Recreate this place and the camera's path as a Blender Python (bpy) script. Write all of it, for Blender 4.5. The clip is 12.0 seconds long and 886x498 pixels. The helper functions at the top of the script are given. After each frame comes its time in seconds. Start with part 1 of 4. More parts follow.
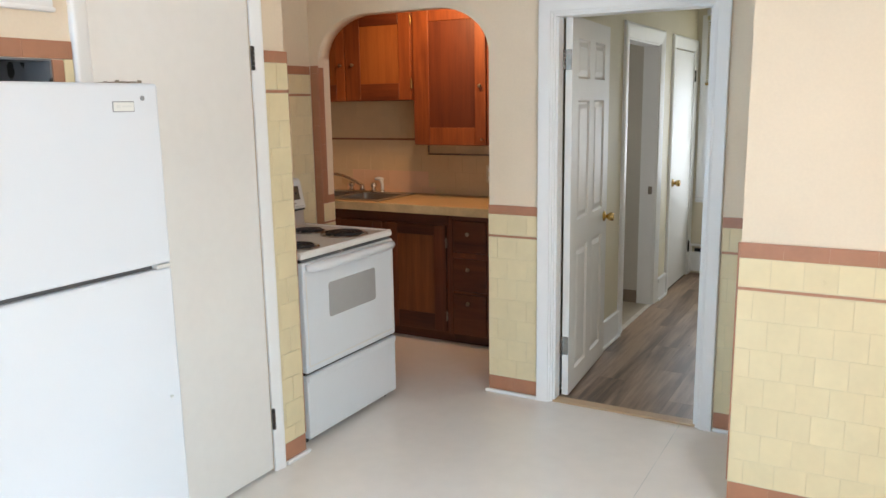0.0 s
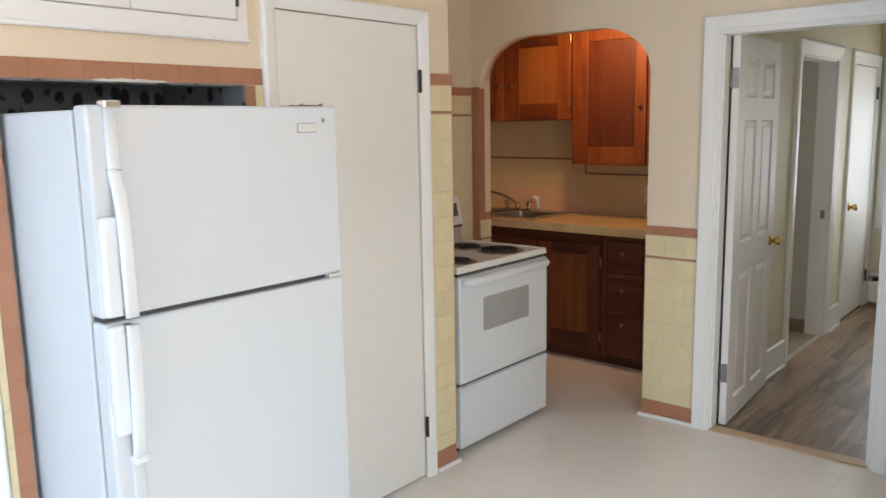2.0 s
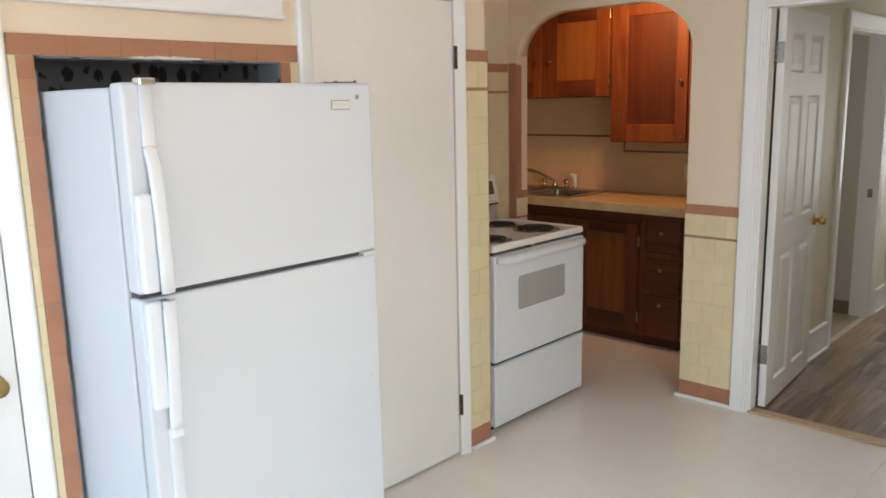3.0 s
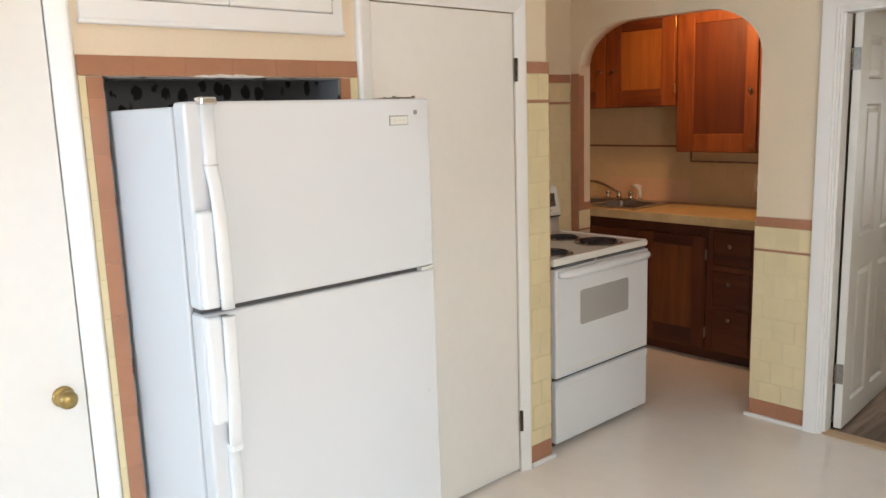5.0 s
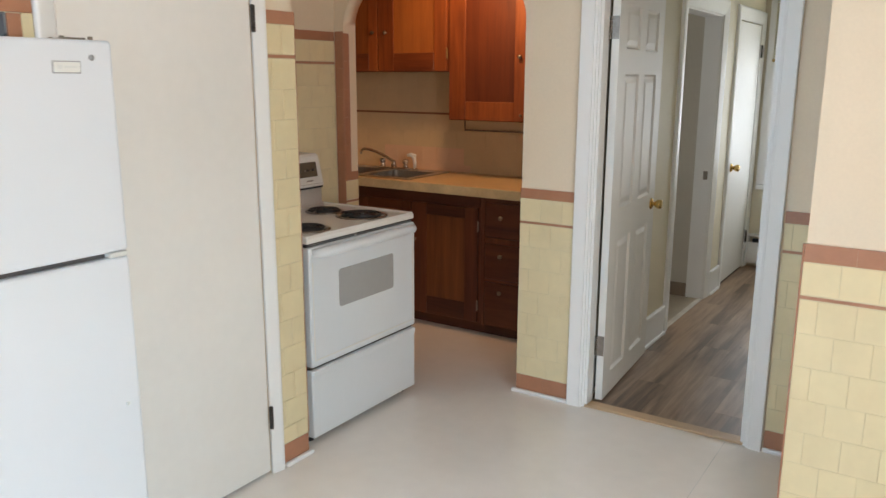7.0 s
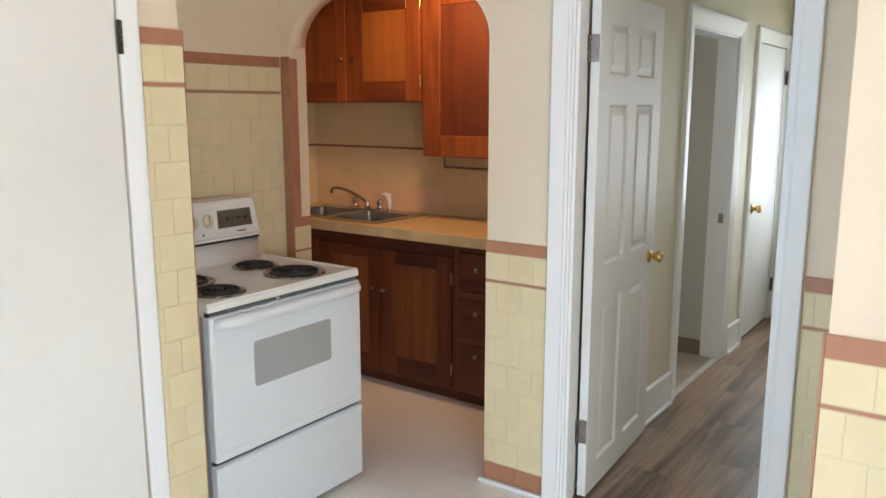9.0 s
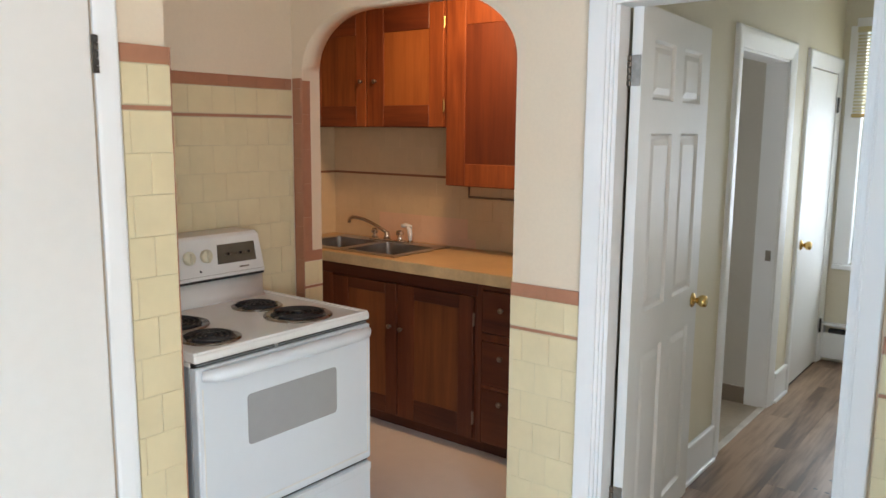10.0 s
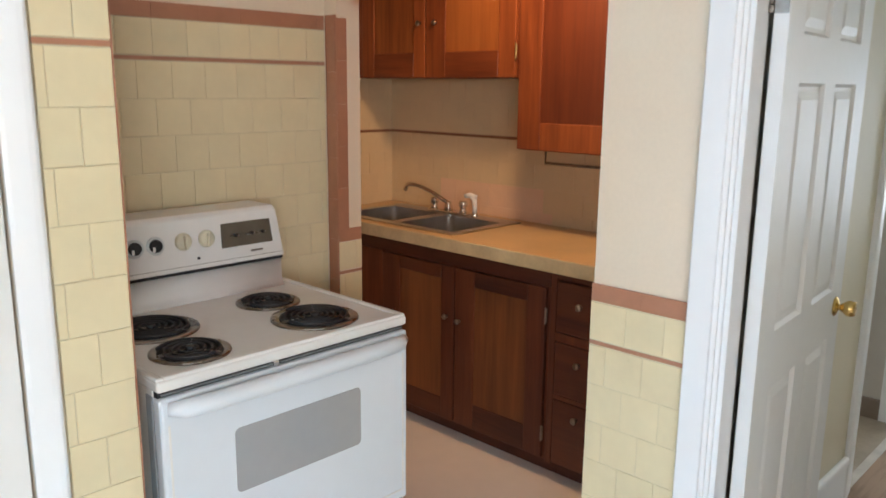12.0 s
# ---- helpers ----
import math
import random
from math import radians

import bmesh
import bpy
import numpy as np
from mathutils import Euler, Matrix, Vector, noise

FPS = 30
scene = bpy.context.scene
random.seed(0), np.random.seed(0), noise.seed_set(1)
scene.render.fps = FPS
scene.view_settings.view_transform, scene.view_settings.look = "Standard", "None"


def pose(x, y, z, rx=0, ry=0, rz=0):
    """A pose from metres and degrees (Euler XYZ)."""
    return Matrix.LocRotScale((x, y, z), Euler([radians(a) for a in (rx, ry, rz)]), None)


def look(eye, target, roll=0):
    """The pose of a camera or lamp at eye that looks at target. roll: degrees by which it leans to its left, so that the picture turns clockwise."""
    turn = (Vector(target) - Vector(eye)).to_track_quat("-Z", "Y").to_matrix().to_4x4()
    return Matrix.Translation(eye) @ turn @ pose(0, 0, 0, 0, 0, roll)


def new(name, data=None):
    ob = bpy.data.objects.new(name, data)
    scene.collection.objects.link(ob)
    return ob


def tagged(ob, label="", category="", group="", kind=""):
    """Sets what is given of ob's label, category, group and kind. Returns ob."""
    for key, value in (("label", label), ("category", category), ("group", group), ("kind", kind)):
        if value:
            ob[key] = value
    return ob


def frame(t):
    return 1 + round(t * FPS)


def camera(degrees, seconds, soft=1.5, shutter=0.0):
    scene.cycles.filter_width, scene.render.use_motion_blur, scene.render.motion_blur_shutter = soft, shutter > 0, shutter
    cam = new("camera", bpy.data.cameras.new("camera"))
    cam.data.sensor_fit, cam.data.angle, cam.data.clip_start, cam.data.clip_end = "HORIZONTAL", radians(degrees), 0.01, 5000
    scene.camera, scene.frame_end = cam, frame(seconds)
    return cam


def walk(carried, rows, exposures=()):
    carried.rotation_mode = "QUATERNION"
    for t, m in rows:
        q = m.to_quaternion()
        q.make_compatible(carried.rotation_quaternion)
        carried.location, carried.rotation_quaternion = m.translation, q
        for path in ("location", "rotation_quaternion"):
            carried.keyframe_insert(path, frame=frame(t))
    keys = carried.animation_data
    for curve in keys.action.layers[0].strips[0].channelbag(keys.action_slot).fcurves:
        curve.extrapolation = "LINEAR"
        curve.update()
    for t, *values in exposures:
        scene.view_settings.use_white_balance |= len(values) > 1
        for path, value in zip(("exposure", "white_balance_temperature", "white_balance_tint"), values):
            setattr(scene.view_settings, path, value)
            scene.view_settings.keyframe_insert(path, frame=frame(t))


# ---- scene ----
cam = camera(59.0, 12.0, shutter=0.4)
PATH = [
    (0, (0.431, 0.452, 1.585), (-0.532, 2.166, 1.218), -0.9),
    (0.5, (0.439, 0.44, 1.587), (-0.546, 2.142, 1.226), -0.7),
    (1, (0.448, 0.412, 1.589), (-0.623, 2.063, 1.235), -0.6),
    (1.5, (0.452, 0.39, 1.587), (-0.736, 1.966, 1.261), -0.6),
    (2, (0.455, 0.384, 1.592), (-0.828, 1.886, 1.277), -1.0),
    (2.5, (0.458, 0.385, 1.591), (-0.862, 1.85, 1.256), -1.1),
    (3, (0.452, 0.402, 1.589), (-0.896, 1.833, 1.221), -1.2),
    (3.5, (0.453, 0.416, 1.581), (-1.003, 1.736, 1.206), -1.4),
    (3.7, (0.453, 0.419, 1.579), (-1.042, 1.694, 1.208), -1.6),
    (5.3, (0.443, 0.442, 1.605), (-0.995, 1.793, 1.278), -2.3),
    (5.5, (0.456, 0.472, 1.601), (-0.939, 1.864, 1.261), -2.2),
    (6, (0.504, 0.566, 1.593), (-0.795, 2.041, 1.222), -1.6),
    (6.5, (0.478, 0.659, 1.585), (-0.701, 2.226, 1.192), -1.1),
    (7, (0.362, 0.837, 1.568), (-0.709, 2.471, 1.14), 0.2),
    (9, (0.289, 1.556, 1.576), (-0.858, 3.156, 1.219), 0.0),
    (9.5, (0.164, 1.708, 1.595), (-1.018, 3.293, 1.294), 1.8),
    (10, (0.131, 1.835, 1.589), (-1.082, 3.397, 1.29), 0.5),
    (10.5, (0.105, 2.063, 1.601), (-1.223, 3.527, 1.296), -0.8),
    (11, (0.073, 2.191, 1.605), (-1.329, 3.586, 1.308), -1.0),
    (11.5, (-0.058, 2.303, 1.579), (-1.443, 3.711, 1.266), -0.4),
    (12, (-0.244, 2.423, 1.568), (-1.604, 3.832, 1.161), 0.6),
]
EXPOSURES = [(0.0, -0.13, 6440, 12), (1.0, -0.20, 6480, 12), (2.0, -0.40, 6680, 13), (3.7, -0.45, 6900, 14), (5.3, -0.38, 7220, 15), (7.0, -0.29, 6640, 12),
             (9.0, 0.05, 6300, 11), (10.5, 0.08, 6090, 11), (12.0, 0.21, 6050, 11)]
walk(cam, [(t, look(eye, target, roll)) for t, eye, target, roll in PATH], EXPOSURES)

# ---- light ----
world = bpy.data.worlds.new("sky_world")
scene.world = world
world.use_nodes = True
_wn = world.node_tree.nodes
_sky = _wn.new("ShaderNodeTexSky")
_sky.sky_type = "NISHITA"
_sky.sun_disc = False
_sky.sun_elevation, _sky.sun_rotation = radians(48), radians(150)
world.node_tree.links.new(_sky.outputs["Color"], _wn["Background"].inputs["Color"])
_wn["Background"].inputs["Strength"].default_value = 0.1


def area_lamp(name, eye, target, w, h, watts, colour, spread=180):
    data = bpy.data.lights.new(name, "AREA")
    data.shape, data.size, data.size_y, data.energy, data.color = "RECTANGLE", w, h, watts, colour
    data.spread = radians(spread)
    ob = new(name, data)
    ob.matrix_world = look(eye, target)
    return ob


def spot_lamp(name, place, target, degrees, radius, watts, colour):
    data = bpy.data.lights.new(name, "SPOT")
    data.spot_size, data.spot_blend, data.shadow_soft_size, data.energy, data.color = radians(degrees), 0.7, radius, watts, colour
    ob = new(name, data)
    ob.matrix_world = look(place, target)
    return ob


# the east window: light from the street, and cool light from the sky that falls downward
area_lamp("daylight_east", (2.36, 0.5, 1.5), (0.0, 0.9, 1.5), 1.7, 1.25, 61, (1.0, 0.86, 0.75))
area_lamp("sky_east", (2.35, 0.7, 1.5), (0.0, 1.3, -0.5), 1.7, 1.25, 27, (0.27, 0.70, 1.0), 96)
area_lamp("sky_south", (-1.2, -1.76, 1.5), (-1.25, 0.0, 0.9), 0.9, 1.25, 31, (0.27, 0.63, 1.0), 150)
area_lamp("daylight_south", (0.0, -1.76, 1.5), (0.0, 0.0, 1.3), 0.9, 1.25, 22, (0.97, 0.92, 0.90))
area_lamp("daylight_hall", (-0.54, 7.94, 1.5), (-0.54, 6.0, 1.2), 0.75, 1.45, 18, (0.86, 0.94, 1.0))
area_lamp("daylight_side_room", (-3.17, 6.0, 1.5), (-1.2, 6.1, 0.9), 0.5, 0.95, 7, (0.92, 0.97, 1.0))
spot_lamp("kitchenette_spot", (-1.95, 4.6, 2.27), (-2.2, 5.2, 1.72), 132, 0.10, 48, (1.0, 0.565, 0.25))


# ---- materials ----
def nodes_of(name):
    m = bpy.data.materials.new(name)
    m.use_nodes = True
    return m, m.node_tree.nodes, m.node_tree.links, m.node_tree.nodes["Principled BSDF"]


def surface(name, colour, rough=0.5, metal=0.0, vary=0.08, scale=3.0, fine=60.0, bump=0.05, stretch=(1, 1, 1), tint=None, each=0.0, rough_vary=0.08, coat=0.0):
    """A paint, plaster, stone or metal with variation at two scales."""
    m, n, l, b = nodes_of(name)
    co = n.new("ShaderNodeTexCoord")
    mp = n.new("ShaderNodeMapping")
    mp.inputs["Scale"].default_value = stretch
    info = n.new("ShaderNodeObjectInfo")
    l.new(co.outputs["Object"], mp.inputs["Vector"])
    shift = n.new("ShaderNodeVectorMath")
    shift.operation = "MULTIPLY_ADD"
    shift.inputs[1].default_value = (17, 23, 31)
    l.new(info.outputs["Random"], shift.inputs[0])
    l.new(mp.outputs["Vector"], shift.inputs[2])
    big = n.new("ShaderNodeTexNoise")
    big.inputs["Scale"].default_value, big.inputs["Detail"].default_value = scale, 4
    small = n.new("ShaderNodeTexNoise")
    small.inputs["Scale"].default_value, small.inputs["Detail"].default_value = fine, 3
    for t in (big, small):
        l.new(shift.outputs[0], t.inputs["Vector"])
    add = n.new("ShaderNodeMath")
    add.operation = "MULTIPLY_ADD"
    add.inputs[1].default_value = 0.35
    l.new(small.outputs["Fac"], add.inputs[0])
    l.new(big.outputs["Fac"], add.inputs[2])
    one = n.new("ShaderNodeMath")
    one.operation = "MULTIPLY_ADD"
    one.inputs[1].default_value = each
    l.new(info.outputs["Random"], one.inputs[0])
    l.new(add.outputs[0], one.inputs[2])
    ramp = n.new("ShaderNodeValToRGB")
    lo = tint or tuple(c * (1 - 2.2 * vary) for c in colour)
    hi = tuple(min(1, c * (1 + vary)) for c in colour)
    ramp.color_ramp.elements[0].position, ramp.color_ramp.elements[0].color = 0.4, (*lo, 1)
    ramp.color_ramp.elements[1].position, ramp.color_ramp.elements[1].color = 0.95 + each * 0.7, (*hi, 1)
    l.new(one.outputs[0], ramp.inputs["Fac"])
    l.new(ramp.outputs["Color"], b.inputs["Base Color"])
    rr = n.new("ShaderNodeMath")
    rr.operation = "MULTIPLY_ADD"
    rr.inputs[1].default_value, rr.inputs[2].default_value = rough_vary * 2, rough - rough_vary
    l.new(big.outputs["Fac"], rr.inputs[0])
    l.new(rr.outputs[0], b.inputs["Roughness"])
    b.inputs["Metallic"].default_value = metal
    b.inputs["Coat Weight"].default_value = coat
    b.inputs["Coat Roughness"].default_value = 0.12
    if bump:
        bp = n.new("ShaderNodeBump")
        bp.inputs["Strength"].default_value, bp.inputs["Distance"].default_value = bump, 0.004
        l.new(add.outputs[0], bp.inputs["Height"])
        l.new(bp.outputs["Normal"], b.inputs["Normal"])
    return m


def wood(name, dark, light, along="z", rough=0.5, grain=9.0, coat=0.06, bump=0.12, each=0.25, low=0.62, high=1.25):
    """Stained wood with long grain along one axis."""
    m, n, l, b = nodes_of(name)
    co = n.new("ShaderNodeTexCoord")
    info = n.new("ShaderNodeObjectInfo")
    mp = n.new("ShaderNodeMapping")
    s = [grain, grain, grain]
    s["xyz".index(along)] = grain * 0.07
    mp.inputs["Scale"].default_value = s
    l.new(co.outputs["Object"], mp.inputs["Vector"])
    shift = n.new("ShaderNodeVectorMath")
    shift.operation = "MULTIPLY_ADD"
    shift.inputs[1].default_value = (19, 29, 37)
    l.new(info.outputs["Random"], shift.inputs[0])
    l.new(mp.outputs["Vector"], shift.inputs[2])
    big = n.new("ShaderNodeTexNoise")
    big.inputs["Scale"].default_value, big.inputs["Detail"].default_value, big.inputs["Distortion"].default_value = 1.2, 6, 1.1
    fine = n.new("ShaderNodeTexNoise")
    fine.inputs["Scale"].default_value, fine.inputs["Detail"].default_value = 9.0, 5
    stain = n.new("ShaderNodeTexNoise")
    stain.inputs["Scale"].default_value, stain.inputs["Detail"].default_value = 2.3, 3
    l.new(co.outputs["Object"], stain.inputs["Vector"])
    l.new(shift.outputs[0], big.inputs["Vector"])
    l.new(shift.outputs[0], fine.inputs["Vector"])
    add = n.new("ShaderNodeMath")
    add.operation = "MULTIPLY_ADD"
    add.inputs[1].default_value = 0.4
    l.new(fine.outputs["Fac"], add.inputs[0])
    l.new(big.outputs["Fac"], add.inputs[2])
    two = n.new("ShaderNodeMath")
    two.operation = "MULTIPLY_ADD"
    two.inputs[1].default_value = 0.45
    l.new(stain.outputs["Fac"], two.inputs[0])
    l.new(add.outputs[0], two.inputs[2])
    one = n.new("ShaderNodeMath")
    one.operation = "MULTIPLY_ADD"
    one.inputs[1].default_value = each
    l.new(info.outputs["Random"], one.inputs[0])
    l.new(two.outputs[0], one.inputs[2])
    level = n.new("ShaderNodeMath")
    level.operation = "SUBTRACT"
    level.inputs[1].default_value = 0.22 + each * 0.3
    l.new(one.outputs[0], level.inputs[0])
    ramp = n.new("ShaderNodeValToRGB")
    ramp.color_ramp.elements[0].position, ramp.color_ramp.elements[0].color = low - 0.12, (*dark, 1)
    ramp.color_ramp.elements[1].position, ramp.color_ramp.elements[1].color = min(high - 0.25, 1.0), (*light, 1)
    l.new(level.outputs[0], ramp.inputs["Fac"])
    l.new(ramp.outputs["Color"], b.inputs["Base Color"])
    b.inputs["Roughness"].default_value = rough
    b.inputs["Coat Weight"].default_value = coat
    b.inputs["Coat Roughness"].default_value = 0.25
    bp = n.new("ShaderNodeBump")
    bp.inputs["Strength"].default_value, bp.inputs["Distance"].default_value = bump, 0.002
    l.new(add.outputs[0], bp.inputs["Height"])
    l.new(bp.outputs["Normal"], b.inputs["Normal"])
    return m


def wallpaper(name):
    """Grey paper with dark round motifs in a staggered pattern."""
    m, n, l, b = nodes_of(name)
    co = n.new("ShaderNodeTexCoord")
    mp = n.new("ShaderNodeMapping")
    mp.inputs["Scale"].default_value = (1, 1, 0.7)
    l.new(co.outputs["Object"], mp.inputs["Vector"])
    v = n.new("ShaderNodeTexVoronoi")
    v.inputs["Scale"].default_value, v.inputs["Randomness"].default_value = 16.0, 0.6
    wob = n.new("ShaderNodeTexNoise")
    wob.inputs["Scale"].default_value = 90
    l.new(mp.outputs["Vector"], v.inputs["Vector"])
    add = n.new("ShaderNodeMath")
    add.operation = "MULTIPLY_ADD"
    add.inputs[1].default_value = 0.3
    l.new(wob.outputs["Fac"], add.inputs[0])
    l.new(v.outputs["Distance"], add.inputs[2])
    ramp = n.new("ShaderNodeValToRGB")
    ramp.color_ramp.elements[0].position, ramp.color_ramp.elements[0].color = 0.44, (0.035, 0.033, 0.032, 1)
    ramp.color_ramp.elements[1].position, ramp.color_ramp.elements[1].color = 0.5, (0.21, 0.22, 0.235, 1)
    l.new(add.outputs[0], ramp.inputs["Fac"])
    l.new(ramp.outputs["Color"], b.inputs["Base Color"])
    b.inputs["Roughness"].default_value = 0.8
    return m


def glass(name):
    m, n, l, b = nodes_of(name)
    b.inputs["Transmission Weight"].default_value = 1.0
    b.inputs["Roughness"].default_value = 0.02
    b.inputs["IOR"].default_value = 1.45
    return m


PLASTER = surface("cream_plaster", (0.84, 0.715, 0.55), 0.6, vary=0.035, scale=1.4, fine=90, bump=0.08)
HALL_PAINT = surface("pale_hall_paint", (0.79, 0.73, 0.575), 0.6, vary=0.03, scale=1.2, fine=80, bump=0.08)
CEIL = surface("ceiling_white", (0.86, 0.85, 0.82), 0.8, vary=0.03, scale=1.5, fine=50, bump=0.1)
GROUT = surface("grout", (0.64, 0.55, 0.37), 0.8, vary=0.10, scale=8, fine=120, bump=0.2)
GROUT_LIGHT = surface("light_grout", (0.72, 0.63, 0.41), 0.7, vary=0.06, scale=8, fine=120, bump=0.1)
TILE = surface("yellow_glazed_tile", (0.79, 0.68, 0.435), 0.30, vary=0.035, scale=6, fine=40, bump=0.015, each=0.10, rough_vary=0.05)
TILE.node_tree.nodes["Principled BSDF"].inputs["Specular IOR Level"].default_value = 0.3
TILE_PINK = surface("pale_pink_tile", (0.74, 0.53, 0.38), 0.5, vary=0.03, scale=6, fine=40, bump=0.02, each=0.1)
TILE_SINK = surface("pale_yellow_tile", (0.66, 0.53, 0.335), 0.5, vary=0.03, scale=6, fine=40, bump=0.02, each=0.05)
LINER_DARK = surface("dark_brown_liner", (0.25, 0.115, 0.065), 0.3, vary=0.1, scale=5, fine=45, bump=0.03)
GROUT_PALE = surface("pale_grout", (0.66, 0.53, 0.35), 0.7, vary=0.06, scale=8, fine=120, bump=0.1)
BROWN = surface("terracotta_trim_tile", (0.45, 0.21, 0.122), 0.3, vary=0.07, scale=5, fine=45, bump=0.03, each=0.03, rough_vary=0.05)
TRIM = surface("white_gloss_trim", (0.88, 0.884, 0.878), 0.35, vary=0.012, scale=1.5, fine=30, bump=0.02, rough_vary=0.03)
DOOR_WHITE = surface("door_paint", (0.83, 0.82, 0.79), 0.5, vary=0.02, scale=1.8, fine=30, bump=0.05)
CLOSET_WHITE = surface("closet_door_paint", (0.86, 0.84, 0.80), 0.45, vary=0.025, scale=1.4, fine=25, bump=0.05)
VINYL = surface("beige_sheet_vinyl", (0.93, 0.862, 0.80), 0.17, vary=0.035, scale=1.3, fine=14, bump=0.03, rough_vary=0.06)
TRIM_STRIP = surface("pale_floor_strip", (0.62, 0.57, 0.50), 0.4, vary=0.1, scale=8, fine=60, bump=0.03)
SEAM = surface("worn_vinyl_seam", (0.66, 0.63, 0.59), 0.4, vary=0.2, scale=9, fine=50, bump=0.02)
# both appliance whites carry some blue of the skylight in their colour
ENAMEL = surface("white_enamel_sky_tint", (0.765, 0.80, 0.835), 0.3, vary=0.012, scale=2, fine=30, bump=0.0, rough_vary=0.02)
FRIDGE_W = surface("white_pebbled_steel_sky_tint", (0.66, 0.695, 0.735), 0.38, vary=0.012, scale=2, fine=260, bump=0.05)
STOVE_W = surface("stove_enamel", (0.86, 0.84, 0.80), 0.24, vary=0.025, scale=4, fine=35, bump=0.0, rough_vary=0.03)
CREAM = surface("cream_plastic", (0.74, 0.68, 0.50), 0.4, vary=0.04, scale=20, fine=90, bump=0.02)
CHROME = surface("chrome", (0.75, 0.75, 0.76), 0.14, metal=1.0, vary=0.05, scale=20, fine=90, bump=0.0, rough_vary=0.05)
STEEL = surface("brushed_stainless", (0.52, 0.50, 0.48), 0.34, metal=1.0, vary=0.1, scale=6, fine=50, bump=0.03)
BRASS = surface("brass", (0.72, 0.50, 0.18), 0.22, metal=1.0, vary=0.1, scale=20, fine=90, bump=0.0)
OLD_BRASS = surface("tarnished_brass", (0.42, 0.30, 0.12), 0.35, metal=1.0, vary=0.15, scale=20, fine=90, bump=0.05)
PEWTER = surface("dark_pewter", (0.33, 0.29, 0.25), 0.35, metal=1.0, vary=0.15, scale=30, fine=90, bump=0.05)
DARK_IRON = surface("dark_iron", (0.10, 0.09, 0.08), 0.4, metal=0.8, vary=0.2, scale=30, fine=90, bump=0.05)
# rubber and other black parts; also colours the shade in the stove's gaps
BLACK = surface("black_rubber_and_gap_shade", (0.02, 0.02, 0.022), 0.6, vary=0.1, scale=10, fine=60, bump=0.05)
COIL = surface("burner_coil", (0.03, 0.03, 0.034), 0.5, vary=0.2, scale=20, fine=80, bump=0.1)
PAN = surface("drip_pan_chrome", (0.36, 0.32, 0.28), 0.28, metal=1.0, vary=0.25, scale=14, fine=60, bump=0.04)
OVEN_GLASS = surface("grey_oven_glass", (0.40, 0.40, 0.40), 0.18, vary=0.03, scale=2, fine=30, bump=0.0)
DISPLAY = surface("smoked_display", (0.14, 0.12, 0.09), 0.15, vary=0.1, scale=8, fine=40, bump=0.0)
INK = surface("dark_print", (0.07, 0.07, 0.07), 0.5, vary=0.05, bump=0.0)
SILVER = surface("silver_badge", (0.66, 0.68, 0.66), 0.35, metal=0.1, vary=0.05, bump=0.0)
BADGE = surface("pale_badge", (0.72, 0.73, 0.70), 0.35, vary=0.03, bump=0.0)
# dark grey that stands for shade in the fridge door gap
SEAM_SHADE = surface("dark_grey_seam_shade", (0.085, 0.085, 0.09), 0.6, vary=0.08, bump=0.02)
GASKET = surface("grey_gasket", (0.30, 0.31, 0.32), 0.6, vary=0.08, bump=0.02)
COUNTER = surface("yellow_laminate", (0.62, 0.45, 0.24), 0.35, vary=0.09, scale=4, fine=70, bump=0.02)
COUNTER_EDGE = surface("yellow_laminate_edge", (0.62, 0.51, 0.30), 0.4, vary=0.12, scale=9, fine=60, bump=0.03)
W_STILE = wood("cabinet_wood_stile", (0.13, 0.03, 0.009), (0.31, 0.088, 0.022), "z")
W_PANEL = wood("cabinet_wood_panel", (0.17, 0.048, 0.012), (0.36, 0.12, 0.028), "z", grain=7)
W_RAIL = wood("cabinet_wood_rail", (0.10, 0.023, 0.008), (0.23, 0.06, 0.017), "x")
# darker copies of the cabinet woods: weak grazing lamp light put into the colour
W_LOW = wood("dimmed_base_cabinet_wood", (0.077, 0.020, 0.010), (0.178, 0.051, 0.019), "z")
W_LOWP = wood("dimmed_base_cabinet_panel", (0.11, 0.034, 0.012), (0.24, 0.082, 0.025), "z", grain=7)
W_LOWR = wood("dimmed_base_cabinet_rail", (0.05, 0.013, 0.008), (0.12, 0.034, 0.014), "x")
OAK = wood("oak_threshold", (0.36, 0.22, 0.12), (0.58, 0.40, 0.24), "x", rough=0.5)
PLANK = wood("grey_brown_vinyl_plank", (0.115, 0.068, 0.042), (0.39, 0.26, 0.165), "y", rough=0.38, grain=6.5, coat=0.0, each=0.16, bump=0.06, low=0.66, high=1.12)
SIDE_FLOOR = surface("side_room_vinyl", (0.43, 0.355, 0.26), 0.4, vary=0.12, scale=5, fine=40)
SIDE_BASE = surface("taupe_base", (0.26, 0.20, 0.15), 0.5, vary=0.06)
SIDE_WALL = surface("side_room_paint", (0.62, 0.58, 0.51), 0.6, vary=0.03, scale=1.5)
PAPER = wallpaper("motif_wallpaper")
GLASS = glass("window_glass")
BLIND = surface("ivory_blind", (0.74, 0.69, 0.50), 0.5, vary=0.04, bump=0.02)
_bn, _bl = BLIND.node_tree.nodes, BLIND.node_tree.links
_tr, _mx = _bn.new("ShaderNodeBsdfTranslucent"), _bn.new("ShaderNodeMixShader")
_tr.inputs["Color"].default_value = (0.8, 0.74, 0.5, 1)
_mx.inputs["Fac"].default_value = 0.5
_bl.new(_bn["Principled BSDF"].outputs[0], _mx.inputs[1])
